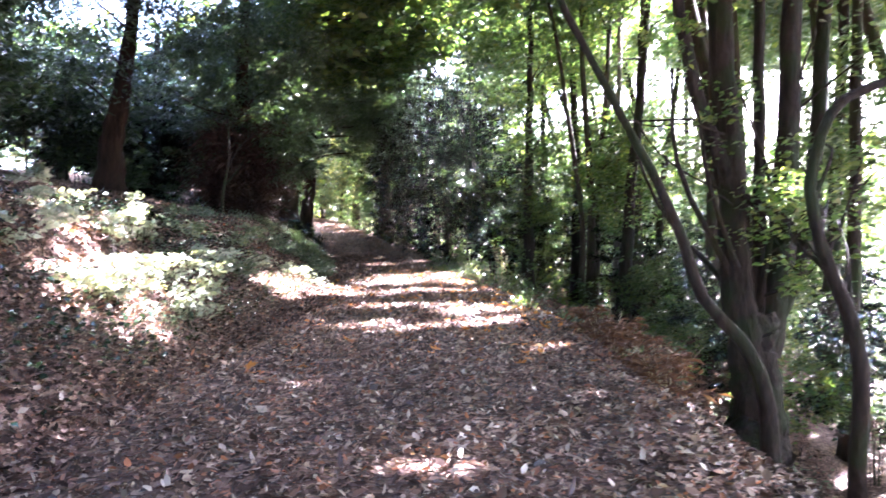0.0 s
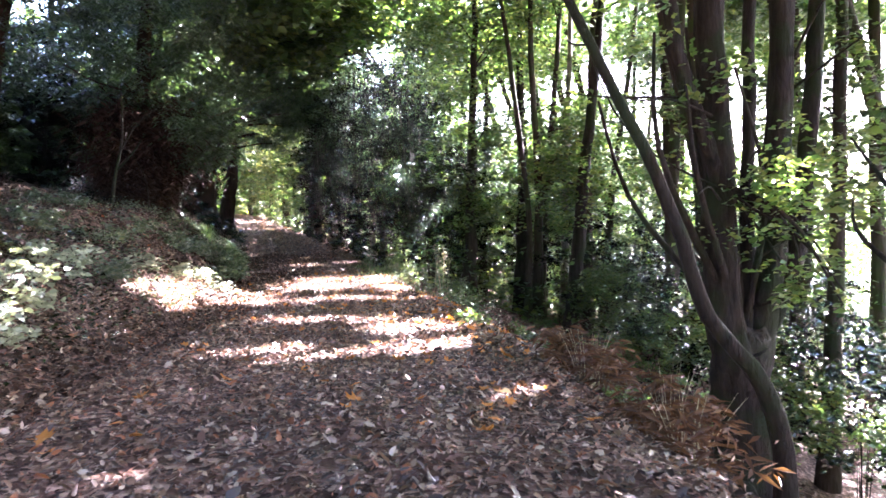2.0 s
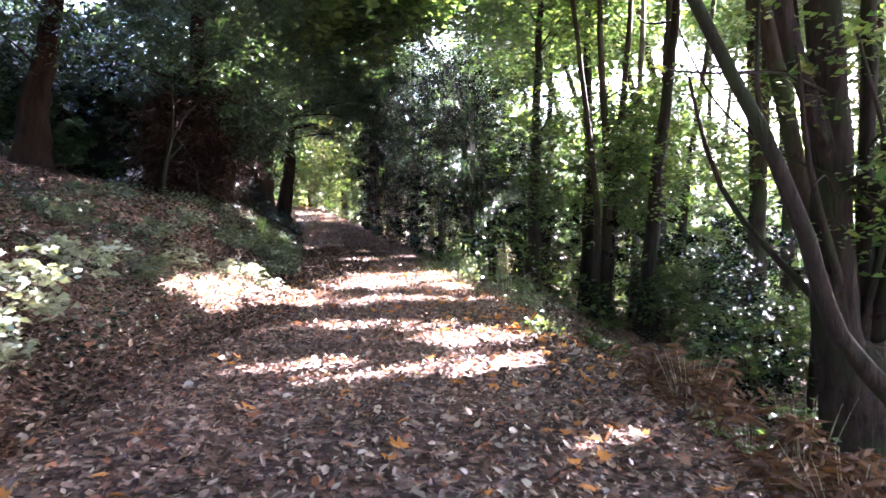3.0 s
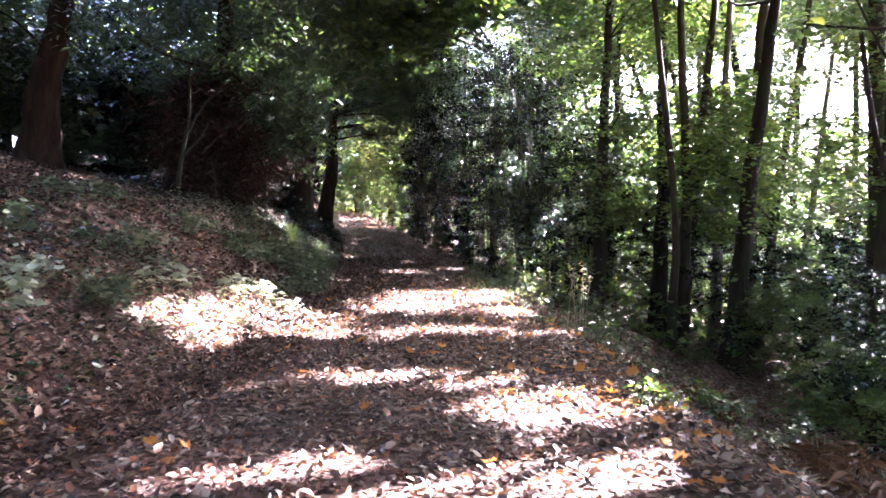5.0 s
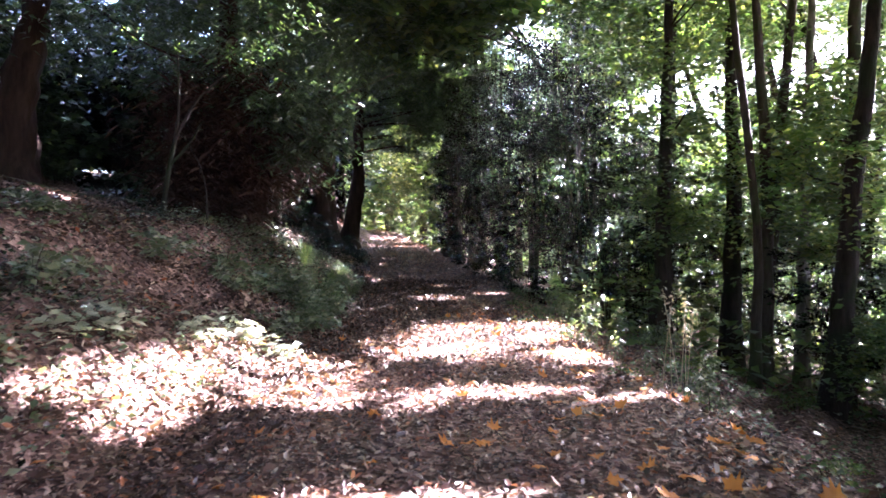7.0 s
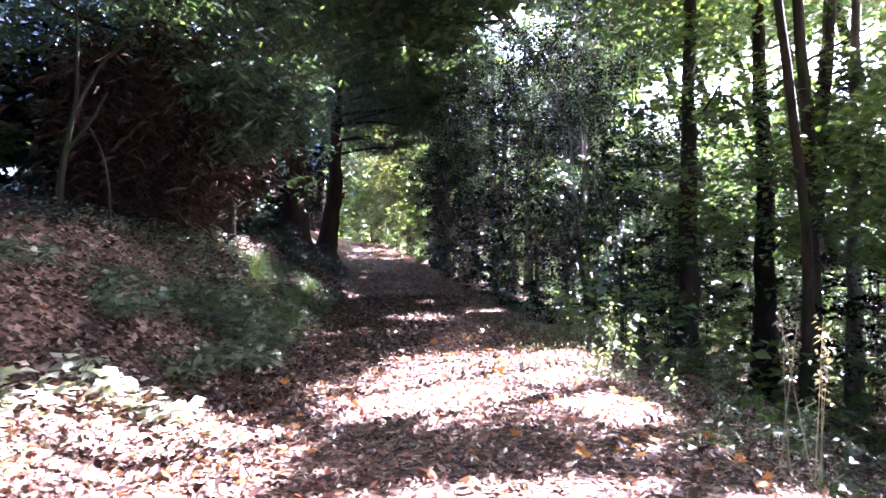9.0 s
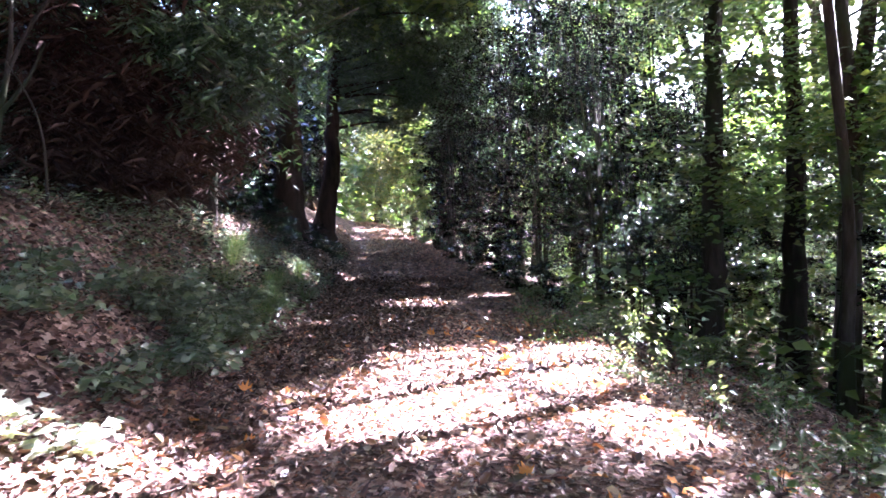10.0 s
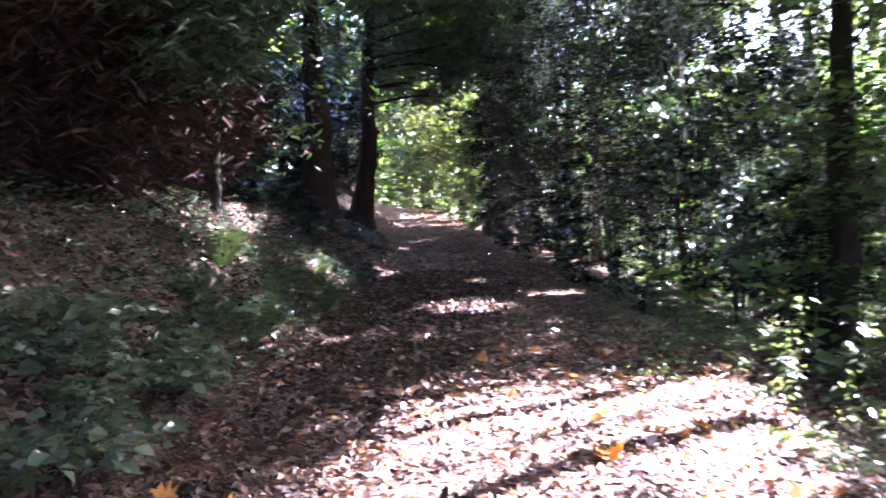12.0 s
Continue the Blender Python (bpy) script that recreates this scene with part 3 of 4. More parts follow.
for k, (x, y, h, r) in enumerate([(-4.0, 34.6, 8.0, 1.3), (-4.9, 40.6, 9.0, 1.7), (-5.5, 44.6, 9.0, 1.8), (-1.9, 31.2, 5.0, 1.1), (-3.0, 35.0, 6.0, 1.3), (-3.9, 38.2, 7.0, 1.5)]):
    shrub(x, y, h, r, int(3600 * r), HOLLY, 0.125, 470 + k, "dark holly with glossy leaves beside the far track", "holly tree", "holly_tree", stems=6, bottom=0.02, tilt=0.9, group="holly thicket")
for k, (x, y, h, r) in enumerate([(-0.4, 23.4, 0.9, 0.5), (-0.9, 25.2, 1.2, 0.6), (-1.5, 26.8, 1.3, 0.6), (-2.0, 28.4, 1.4, 0.7), (-2.6, 30.2, 1.5, 0.7), (-3.3, 32.2, 1.5, 0.7), (-3.9, 33.9, 1.6, 0.7), (-4.7, 36.4, 1.8, 0.8)]):
    shrub(x, y, h, r, int(1500 * r), HOLLY, 0.09, 920 + k, "small dark holly seedling at the edge of the track", "holly", "holly_bush", stems=4, bottom=0.0, tilt=0.9, group="holly seedlings")
for k, (x, y, h, r) in enumerate([(-14.4, 24.0, 3.6, 1.7), (-17.0, 26.6, 4.2, 2.0), (-19.5, 29.5, 4.6, 2.2), (-10.6, 26.8, 4.6, 1.5), (-10.9, 29.6, 5.0, 1.6), (-11.0, 32.2, 5.2, 1.7), (-10.9, 36.8, 5.0, 1.7), (-9.7, 27.9, 2.6, 1.0), (-10.2, 31.2, 3.0, 1.1), (-10.8, 34.6, 3.4, 1.2)]):
    shrub(x, y, h, r, int((1500 if k < 3 else 2600) * r), HOLLY, 0.16 if k < 3 else 0.13, 480 + k, "low dark holly bush on top of the bank", "holly tree", "holly_tree", stems=5, bottom=0.02, tilt=0.9, group="holly thicket")
for k, (x, y, h, r) in enumerate([(7.2, 15.2, 4.2, 1.5), (8.6, 18.4, 5.0, 1.8), (9.8, 22.0, 5.5, 1.9), (11.2, 14.0, 5.0, 1.8), (12.6, 18.0, 5.5, 2.0), (7.0, 23.0, 5.0, 1.7), (9.6, 10.5, 4.6, 1.6)]):
    shrub(x, y, h, r, int(1700 * r), HOLLY, 0.15, 530 + k, "dark holly growing in the shade under the slope trees", "holly tree", "holly_tree", stems=6, bottom=0.05, tilt=0.9, group="holly thicket")

# ---- yews and big trees on the bank ----
def yew(x, y, x2, y2, z2, r, crown, seed, label="old yew with dark hanging foliage and red-brown bark on the bank", twigs=None):
    s = straight(x, y, x2, y2, z2, 0.1, seed)
    t = tree("yew_tree", label, "yew tree", [s], r, BARK_YEW, crown, YEW, 0.21, seed, "yews on the bank", limbs=9, aspect=0.26, tilt=0.8, droop=0.6)
    if twigs:
        rng = np.random.default_rng(seed + 5)
        p = clumps(rng, twigs[0], twigs[1], 60, twigs[2], 0.7, 0.8, 0.0)[1]
        p = p[p[:, 2] > terrain(p[:, 0], p[:, 1]) + 0.25]
        part("dead_wood", leaf_mesh("dead_wood", rng, p, 0.36, 1.8, 0.03, 0.5), TWIG, t, "red-brown dead twigs under the crown")
    return t


edge_yew = yew(-11.8, 17.5, -11.1, 17.5, 7.0, 0.5, [((-11.2, 17.5, 8.5), (3.5, 3.5, 3.4), 90, 9000, 0.9)], 121)
yew(-8.0, 19.5, -7.8, 19.5, 6.0, 0.45, [((-7.6, 19.5, 7.7), (3.0, 3.4, 3.8), 130, 14500, 0.75), ((-6.0, 19.2, 4.4), (0.9, 1.4, 0.9), 26, 3400, 0.5)], 122, twigs=((-7.8, 19.0, 3.9), (1.7, 1.6, 1.9), 9000))
bank_yew = yew(-9.3, 23.5, -9.0, 23.6, 6.5, 0.45, [((-8.8, 23.5, 7.4), (3.2, 3.4, 4.2), 130, 13500, 0.85)], 123, twigs=((-8.6, 22.8, 3.9), (1.6, 1.6, 1.4), 4000))
part("dead_branch", stem_mesh("dead_branch", [(-9.0, 23.4, 5.0), (-7.2, 22.6, 5.3), (-6.06, 22.3, 5.69), (-5.25, 22.3, 5.91), (-4.4, 22.3, 6.25)], 0.06, 0.02, 6, 709, 0.06, 0.1, 16), BARK_PALE, bank_yew, "bare pale dead branch")
twin_yew = yew(-8.9, 29.8, -8.9, 30.0, 6.8, 0.5, [((-8.2, 29.5, 10.8), (3.8, 3.6, 3.6), 120, 11500, 0.85)], 124)
track_yew = yew(-9.0, 34.0, -8.6, 34.2, 7.0, 0.42, [((-6.4, 34.8, 10.0), (4.2, 3.4, 4.2), 130, 12000, 0.85), ((-7.0, 36.6, 7.9), (2.7, 2.2, 1.8), 60, 7500, 0.7)], 125, "dark old yew leaning beside the track")
yew(-14.0, 26.0, -14.0, 26.2, 6.0, 0.4, [((-13.5, 26.0, 7.5), (4.0, 4.0, 4.5), 110, 11000, 1.0)], 126)
yew(-15.5, 13.0, -15.3, 13.2, 6.5, 0.45, [((-15.0, 13.0, 8.5), (3.5, 3.5, 4.0), 90, 8000, 1.0)], 127)
yew(-12.8, 8.0, -12.0, 8.6, 9.0, 0.4, [((-9.6, 10.5, 10.5), (3.5, 3.6, 2.6), 90, 8000, 0.9)], 128)
yew(-13.0, 4.5, -13.0, 4.8, 7.0, 0.45, [((-12.6, 4.5, 9.0), (3.5, 3.5, 3.5), 90, 7000, 1.0)], 129)
yew(-19.0, 21.0, -19.0, 21.2, 7.0, 0.45, [((-18.5, 21.0, 7.5), (4, 4, 4.8), 90, 8000, 1.1)], 130)


# roots that spread from the largest boles
def roots(owner, x, y, r, count, seed, bark):
    rng = np.random.default_rng(seed)
    for k in range(count):
        a = 6.283 * k / count + rng.normal(0, 0.25)
        pts = []
        for s, up in ((0.45, 0.55), (0.95, 0.22), (1.6, 0.05), (2.5, -0.08)):
            px, py = x + r * s * math.cos(a + 0.2 * s), y + r * s * math.sin(a + 0.2 * s)
            pts.append((px, py, float(terrain(px, py)) + up * r))
        part("root", stem_mesh("root", pts, r * 0.34, r * 0.1, 7, seed + k, 0.08, 0.1, 9), bark, owner.children[0])


roots(track_yew, -9.0, 34.0, 0.42, 6, 801, BARK_YEW)
roots(twin_yew, -8.9, 29.8, 0.5, 6, 811, BARK_YEW)
roots(edge_yew, -11.8, 17.5, 0.5, 6, 821, BARK_YEW)
roots(coppice, 6.1, 8.8, 0.64, 6, 831, BARK_DARK)


# ---- trees beyond, along the track ----
def far_tree(x, y, h, r, leaf, seed, n=5000, trunk=0.25, bark=BARK_DARK, size=0.26, bottom=0.3):
    z = gz(x, y)
    s = [(x, y, z), (x + 0.1, y, z + h * 0.4), (x, y + 0.1, z + h * 0.8)]
    return tree("tree", "woodland tree standing along the track", "tree", [s], trunk, bark, [((x, y, z + h * (1 + bottom) / 2), (r, r, h * (1 - bottom) / 2), 70, n, 0.8)], leaf, size, seed, "trees along the far track", limbs=5)


far_tree(-4.9, 39.2, 15, 2.8, YEW, 141, 9000, 0.42, BARK_YEW)
far_tree(-2.5, 38.4, 15, 2.6, HOLLY, 142, 11000, 0.12, size=0.11, bottom=0.1)
far_tree(-6.3, 46.0, 10, 2.6, GREEN, 143, 4300, 0.3)
far_tree(-8.6, 51.5, 9, 2.6, OLIVE, 144, 4300, 0.3)
far_tree(-12.5, 42.0, 11, 3.2, YEW, 145, 7000, 0.4, BARK_YEW)
far_tree(-15.5, 50.0, 11, 3.4, GREEN, 146, 4300, 0.3)
far_tree(-11.0, 58.5, 11, 3.2, OLIVE, 147, 4300, 0.3)
far_tree(-18.5, 60.0, 12, 3.6, GREEN, 148, 4300, 0.3)
far_tree(-14.5, 66.0, 12, 3.8, OLIVE, 149, 4300, 0.3)
far_tree(1.0, 40.0, 15, 3.2, GREEN, 150, 4300, 0.25)
far_tree(5.5, 38.0, 11, 3.0, GREEN, 151, 4300, 0.25)
far_tree(-1.0, 46.0, 18, 3.8, GREEN, 152, 4300, 0.25)
far_tree(-10.5, 62.0, 12, 3.2, GREEN, 157, 4300, 0.3)
far_tree(-14.6, 67.5, 13, 3.6, OLIVE, 165, 6000, 0.25, bottom=0.02)
far_tree(-18.0, 75.0, 14, 4.4, GREEN, 166, 6000, 0.25, bottom=0.02)
far_tree(-22.0, 82.0, 14, 5.0, GREEN, 167, 6000, 0.25, bottom=0.0)
far_tree(-25.0, 62.0, 13, 4.0, GREEN, 158, 4300, 0.3)
far_tree(-11.0, 72.0, 13, 4.5, GREEN, 159, 4300, 0.3, bottom=0.05)
far_tree(-29.5, 66.0, 13, 4.5, LIME, 160, 4300, 0.3, bottom=0.05)
far_tree(-13.5, 47.5, 10, 3.0, YEW, 161, 7000, 0.35, BARK_YEW, bottom=0.15)
far_tree(-18.0, 56.0, 11, 3.2, GREEN, 162, 4300, 0.3, bottom=0.1)
far_tree(-4.4, 43.0, 16, 2.6, GREEN, 163, 4300, 0.2, bottom=0.1)
far_tree(-7.0, 55.0, 11, 2.8, OLIVE, 164, 4300, 0.2, bottom=0.08)


# tall trees added, mostly out of view, to shade the track
def shade_canopy(x, y, cx, cy, cz, r, seed, n=5200, trunk=0.3):
    z = gz(x, y)
    s = [(x, y, z), (x + 0.1, y, z + 4), ((x + cx) / 2, (y + cy) / 2, cz - 2.0), (cx, cy, cz + 0.8)]
    return tree("beech_tree", "tall tree added for shade, its wide crown mostly out of view", "beech tree", [s], trunk, BARK_GREY, [((cx, cy, cz), (r, r, 1.9), 70, int(0.78 * n), 1.0)], GREEN, 0.42, seed, "tall trees over the track", limbs=7)


shade_canopy(-8.5, -4.0, -4.0, -3.5, 11.5, 4.6, 181)
shade_canopy(-10.0, 4.0, -5.0, 4.5, 11.8, 4.6, 182)
shade_canopy(-15.0, 8.0, -5.5, 12.0, 12.5, 4.6, 183)
shade_canopy(-18.0, 13.0, -5.0, 18.5, 13.0, 4.4, 184)
shade_canopy(4.6, -2.5, 2.0, -1.0, 11.0, 4.6, 185)
shade_canopy(8.8, 1.2, 3.0, 6.0, 11.5, 4.4, 186)
shade_canopy(8.6, 14.6, 3.5, 13.5, 12.0, 4.4, 187)
shade_canopy(9.0, 19.2, 7.5, 17.0, 12.5, 4.6, 188)
shade_canopy(4.0, -9.0, 1.0, -8.0, 11.0, 5.0, 189)
shade_canopy(11.0, 21.5, 10.5, 22.0, 12.5, 4.6, 190)
shade_canopy(13.0, 12.5, 10.5, 10.0, 12.5, 4.8, 191)
shade_canopy(13.5, 2.0, 10.0, 2.5, 12.0, 4.8, 192)
shade_canopy(-12.5, 30.5, -4.5, 26.5, 13.5, 4.4, 193)
shade_canopy(10.5, 34.5, 7.0, 34.0, 11.8, 4.6, 196)
shade_canopy(14.5, 17.0, 14, 17, 12.2, 4.6, 200)
shade_canopy(15.2, 22.5, 13.5, 22.8, 12.2, 4.8, 201)
shade_canopy(17.5, 26.0, 17, 26, 12, 4.8, 202)
shade_canopy(15.5, 30.5, 15, 30.5, 12, 4.8, 203)
shade_canopy(19.0, 20.0, 18.5, 20, 12, 4.8, 204)
shade_canopy(9.5, 7.6, 7.0, 9.0, 13.2, 4.8, 205)
shade_canopy(-9.5, -1.5, 0.2, 1.6, 12.6, 4.6, 206)
shade_canopy(16.5, 12.5, 16, 13, 12, 4.8, 207)
shade_canopy(-20.0, 17.0, -6.5, 22.5, 14, 4.2, 208)
# the upper storey: more added crowns, above the view, to cut sky light
shade_canopy(-16, -3, -3, 0, 15.8, 5.2, 220, 6000, 0.32)
shade_canopy(11.5, -3, 4.5, 3, 15.8, 5.2, 221, 6000, 0.32)
shade_canopy(-17, 5, -4.5, 8.5, 16, 5.2, 222, 6000, 0.32)
shade_canopy(12.5, 8, 2, 10.5, 16.2, 5.2, 223, 6000, 0.32)
shade_canopy(-19, 11, -4.5, 15, 16.4, 5.2, 224, 6000, 0.32)
shade_canopy(14, 14, 6, 16, 16.2, 5.2, 225, 6000, 0.32)
shade_canopy(-19.5, 20, -4, 22.5, 16.4, 5.2, 226, 6000, 0.32)
shade_canopy(-16, 28, -5.5, 29.5, 16, 5.2, 227, 6000, 0.32)
shade_canopy(-15, 37, -6, 36.5, 15.5, 5.2, 228, 6000, 0.32)
shade_canopy(-18, 44, -9, 43, 15, 5.2, 229, 6000, 0.32)
shade_canopy(4, -14, -1, -12, 15, 5.2, 230, 6000, 0.32)
shade_canopy(16, 18, 11, 13, 16, 5.2, 231, 6000, 0.32)
shade_canopy(-13.5, 33.0, -1.8, 30.5, 14.2, 4.2, 240, 5200, 0.3)
shade_canopy(6.0, 47.0, 3.5, 46.0, 12.5, 4.4, 241, 4400, 0.25)
shade_canopy(9.5, 38.0, 7.5, 39.5, 12.0, 4.2, 242, 4400, 0.25)
shade_canopy(10.8, 30.5, 4.5, 26.3, 13.6, 3.4, 250, 3300, 0.26)
shade_canopy(-17.5, 23.5, -4.5, 23.8, 11.4, 3.8, 260, 3600, 0.28)
shade_canopy(-17.0, 33.0, -5.0, 33.0, 12.0, 3.8, 261, 3600, 0.28)
shade_canopy(19.5, 32, 19, 32, 12, 4.6, 251, 4200, 0.26)
shade_canopy(22.5, 27, 22, 27, 12.5, 4.6, 252, 4200, 0.26)
shade_canopy(16.5, 36, 16, 35.5, 12, 4.6, 253, 4000, 0.26)
shade_canopy(21.5, 15, 21, 15, 12, 4.6, 254, 4000, 0.26)
shade_canopy(18, 9.5, 17.5, 9.5, 12, 4.6, 255, 4000, 0.26)
shade_canopy(-19.0, 27.0, -1.6, 22.6, 12.8, 3.4, 260, 3800, 0.26)
# added crowns that close over the far track and darken it
shade_canopy(-15.5, 27.5, -8.0, 26.0, 10.2, 3.6, 262, 3400, 0.28)
shade_canopy(-16.5, 35.5, -8.6, 30.5, 10.6, 3.6, 263, 3400, 0.28)
shade_canopy(-16.0, 40.5, -7.2, 38.5, 10.8, 3.8, 264, 5200, 0.28)
shade_canopy(3.4, 41.5, -3.6, 31.0, 11.4, 3.4, 265, 4600, 0.24)
shade_canopy(-2.0, 51.0, -6.8, 45.5, 11.6, 3.8, 266, 4800, 0.26)
shade_canopy(-18.5, 48.0, -10.0, 48.5, 11.4, 3.8, 267, 4800, 0.26)
# added crowns that keep the sun off the bank
shade_canopy(4.9, 22.4, 2.6, 20.2, 11.8, 3.2, 280, 3600, 0.15)
shade_canopy(9.6, 40.2, 3.0, 36.4, 12.6, 2.8, 281, 5200, 0.26)
shade_canopy(8.0, 41.0, 1.6, 37.6, 14.6, 3.6, 282, 4600, 0.26)
shade_canopy(-17.0, 9.5, -10.0, 9.5, 10.8, 3.8, 270, 4600, 0.28)
shade_canopy(-18.0, 14.5, -10.0, 14.5, 11.2, 3.6, 271, 4200, 0.28)
shade_canopy(-18.5, 6.0, -13.5, 12.0, 11.0, 4.0, 272, 4600, 0.28)
shade_canopy(-14.5, 1.0, -9.0, 1.5, 11.0, 4.0, 273, 4600, 0.28)
# unseen crowns over the slope beside the start, added to darken it
shade_canopy(12.0, -4.5, 9.0, -3.5, 11.2, 4.6, 274, 5200, 0.28)
shade_canopy(14.5, 0.5, 11.5, -0.5, 10.6, 4.4, 275, 5200, 0.28)
shade_canopy(9.0, -9.5, 7.0, -8.5, 11.4, 4.6, 276, 5200, 0.28)
shade_canopy(16.0, 6.5, 13.5, 5.5, 10.6, 4.4, 277, 5200, 0.28)
shade_canopy(14.0, -8.5, 13.0, -7.5, 10.8, 4.6, 278, 5200, 0.28)
shade_canopy(-5.5, -9.0, -3.5, -8.5, 11.0, 4.8, 279, 5200, 0.28)
# low bushes that hide the bend of the far track
for k, (x, y, h, r) in enumerate([(-5.9, 42.4, 4.5, 1.3), (-6.9, 45.4, 5.0, 1.4), (-8.2, 48.6, 5.5, 1.5), (-9.6, 52.4, 5.5, 1.6), (-11.0, 56.4, 6.0, 1.7), (-12.6, 60.5, 6.0, 1.8)]):
    shrub(x, y, h, r, int(2000 * r), OLIVE if k % 2 else GREEN, 0.16, 560 + k, "yellow-green leafy bush beside the far track", stems=5, bottom=0.02, group="bushes along the far track")
# behind the start of the walk: unseen trees added to hold back sky light
far_tree(-7.0, -9.0, 13, 4.0, GREEN, 153, 2600, 0.35, size=0.42)
far_tree(6.0, -12.0, 13, 4.0, GREEN, 154, 2600, 0.3, size=0.42)
far_tree(-2.0, -20.0, 14, 4.5, GREEN, 155, 2600, 0.35, size=0.42)
far_tree(-9.0, 1.0, 13, 3.6, YEW, 156, 9000, 0.4, BARK_YEW, bottom=0.45)


# dark evergreen thicket behind the bank
for k, (x, y, h, r) in enumerate([(-13.5, 20.5, 5.5, 2.2), (-11.5, 24.0, 5.0, 2.0), (-17.5, 17.0, 6.0, 2.8), (-12.0, 28.0, 5.5, 2.4), (-16.5, 30.5, 7.0, 3.0), (-11.5, 35.5, 5.5, 2.2), (-20.0, 12.0, 7.0, 3.2),
                                 (-16.0, 7.0, 6.5, 2.8), (-22.0, 25.0, 8.0, 3.4), (-18.0, 38.0, 8.0, 3.4), (-13.0, 38.5, 6.0, 2.4), (-14.5, 23.0, 7.0, 2.6), (-24.0, 33.0, 9.0, 3.6), (-25, 17, 9, 3.6), (-15.2, 15.5, 10, 2.6), (-18.8, 20.0, 10, 3.0), (-13.2, 12.4, 9, 2.0), (-11.8, 21.2, 4.6, 1.6), (-16.2, 21.0, 7, 2.4), (-17.8, 25.0, 8, 2.8), (-14.8, 18.0, 6, 2.0), (-13.0, 24.6, 6, 1.8), (-12.7, 20.2, 3.2, 1.2), (-14.3, 22.4, 3.6, 1.4), (-14.1, 19.4, 3.4, 1.3), (-16.6, 23.0, 4.5, 1.8), (-10.4, 21.2, 4.0, 1.4), (-16.0, 10.4, 7, 2.4), (-18.5, 14.4, 9, 2.8), (-21.5, 18.4, 10, 3.2), (-22.0, 9.0, 10, 3.4), (-19.0, 4.0, 9, 3.0), (-14.5, 0.5, 7, 2.4), (-13.5, 20.9, 2.8, 1.3), (-14.9, 23.6, 2.8, 1.6), (-16.2, 27.2, 3.2, 1.7), (-12.2, 18.9, 2.2, 1.0)]):
    shrub(x, y, h, r, int((600 if k == 2 else 1050) * r), (GREEN if k == 2 else HOLLY if k % 2 else YEW), 0.25, 170 + k, "dark evergreen thicket behind the bank", stems=4, bottom=0.05, tilt=0.9, group="evergreen thicket")


def far_woods():
    rng = np.random.default_rng(8)
    pts = []
    for k in range(230):
        a = rng.uniform(0, 2 * np.pi) if k % 4 == 0 else rng.normal(0.05, 0.75)
        d = rng.uniform(36, 85)
        x, y = d * math.sin(a), 12 + d * math.cos(a)
        if y > 0 and np.interp(y, CY, LEFT) - 4.5 < x < np.interp(y, CY, RIGHT) + 4.5 and d < 50:
            continue
        z = float(terrain(np.clip(x, -110, 110), np.clip(y, -100, 150)))
        h = rng.uniform(11, 18)
        c, p = clumps(rng, (x, y, z + h * 0.5), (4.2, 4.2, h * 0.52), 46, 470, 1.5)
        pts.append(p)
    p = np.concatenate(pts)
    p = p[~sunlit_gap(p)]
    ob = part("far_woods", leaf_mesh("far_woods", rng, p, 0.75, 0.7, 0.7), GREEN)
    tagged(ob, "green woodland far off between the trunks", "woods", kind="stuff")


far_woods()


# Leaf masses added mostly out of view, to block low sky light.
def woods_around():
    rng = np.random.default_rng(9)
    pts = []
    for k in range(46):
        side = k % 3
        x, y = [(rng.uniform(-30, 30), rng.uniform(-40, -13)), (rng.uniform(-38, -23), rng.uniform(-15, 45)), (rng.uniform(24, 38), rng.uniform(-15, 30))][side]
        z = float(terrain(x, y))
        h = rng.uniform(14, 18)
        pts.append(clumps(rng, (x, y, z + h * 0.52), (4.5, 4.5, h * 0.5), 40, 420, 1.6)[1])
    p = np.concatenate(pts)
    p = p[~sunlit_gap(p)]
    ob = part("surrounding_woods", leaf_mesh("surrounding_woods", rng, p, 0.85, 0.8, 0.7), GREEN)
    tagged(ob, "green woodland added around the track, mostly out of view, to cut sky light", "woods", kind="stuff")


woods_around()


# ---- fallen leaves ----
def curled_leaves(name, rng, p, size, tilt):
    """Fallen leaves with a rounded outline, curled up along the midrib and at the tip."""
    n = len(p)
    nor = unit(np.concatenate([rng.normal(0, tilt, (n, 2)), np.ones((n, 1))], 1))
    ang = rng.uniform(0, 2 * np.pi, n)
    ax = np.stack([np.cos(ang), np.sin(ang), np.zeros(n)], 1)
    ax = unit(ax - (ax * nor).sum(1, keepdims=True) * nor)
    side = np.cross(nor, ax)
    ln = (size * rng.uniform(0.45, 1.6, n))[:, None]
    wid = ln * rng.uniform(0.14, 0.32, (n, 1))
    cup, tip = ln * rng.uniform(-0.08, 0.26, (n, 1)), ln * rng.uniform(-0.1, 0.3, (n, 1))
    pts = [p, p + ax * ln * 0.3 + side * wid + nor * cup, p + ax * ln * 0.7 + side * wid * 0.8 + nor * cup * 1.2, p + ax * ln + nor * tip,
           p + ax * ln * 0.72 - side * wid * 0.75 + nor * cup, p + ax * ln * 0.28 - side * wid + nor * cup * 0.7]
    v = np.stack(pts, 1).reshape(-1, 3)
    i = np.arange(n)[:, None] * 6
    f = np.concatenate([i, i + 3, i + 1, i + 1, i + 3, i + 2, i, i + 4, i + 3, i, i + 5, i + 4], 1).reshape(-1, 3)
    return mesh_from(name, v, f, 3)


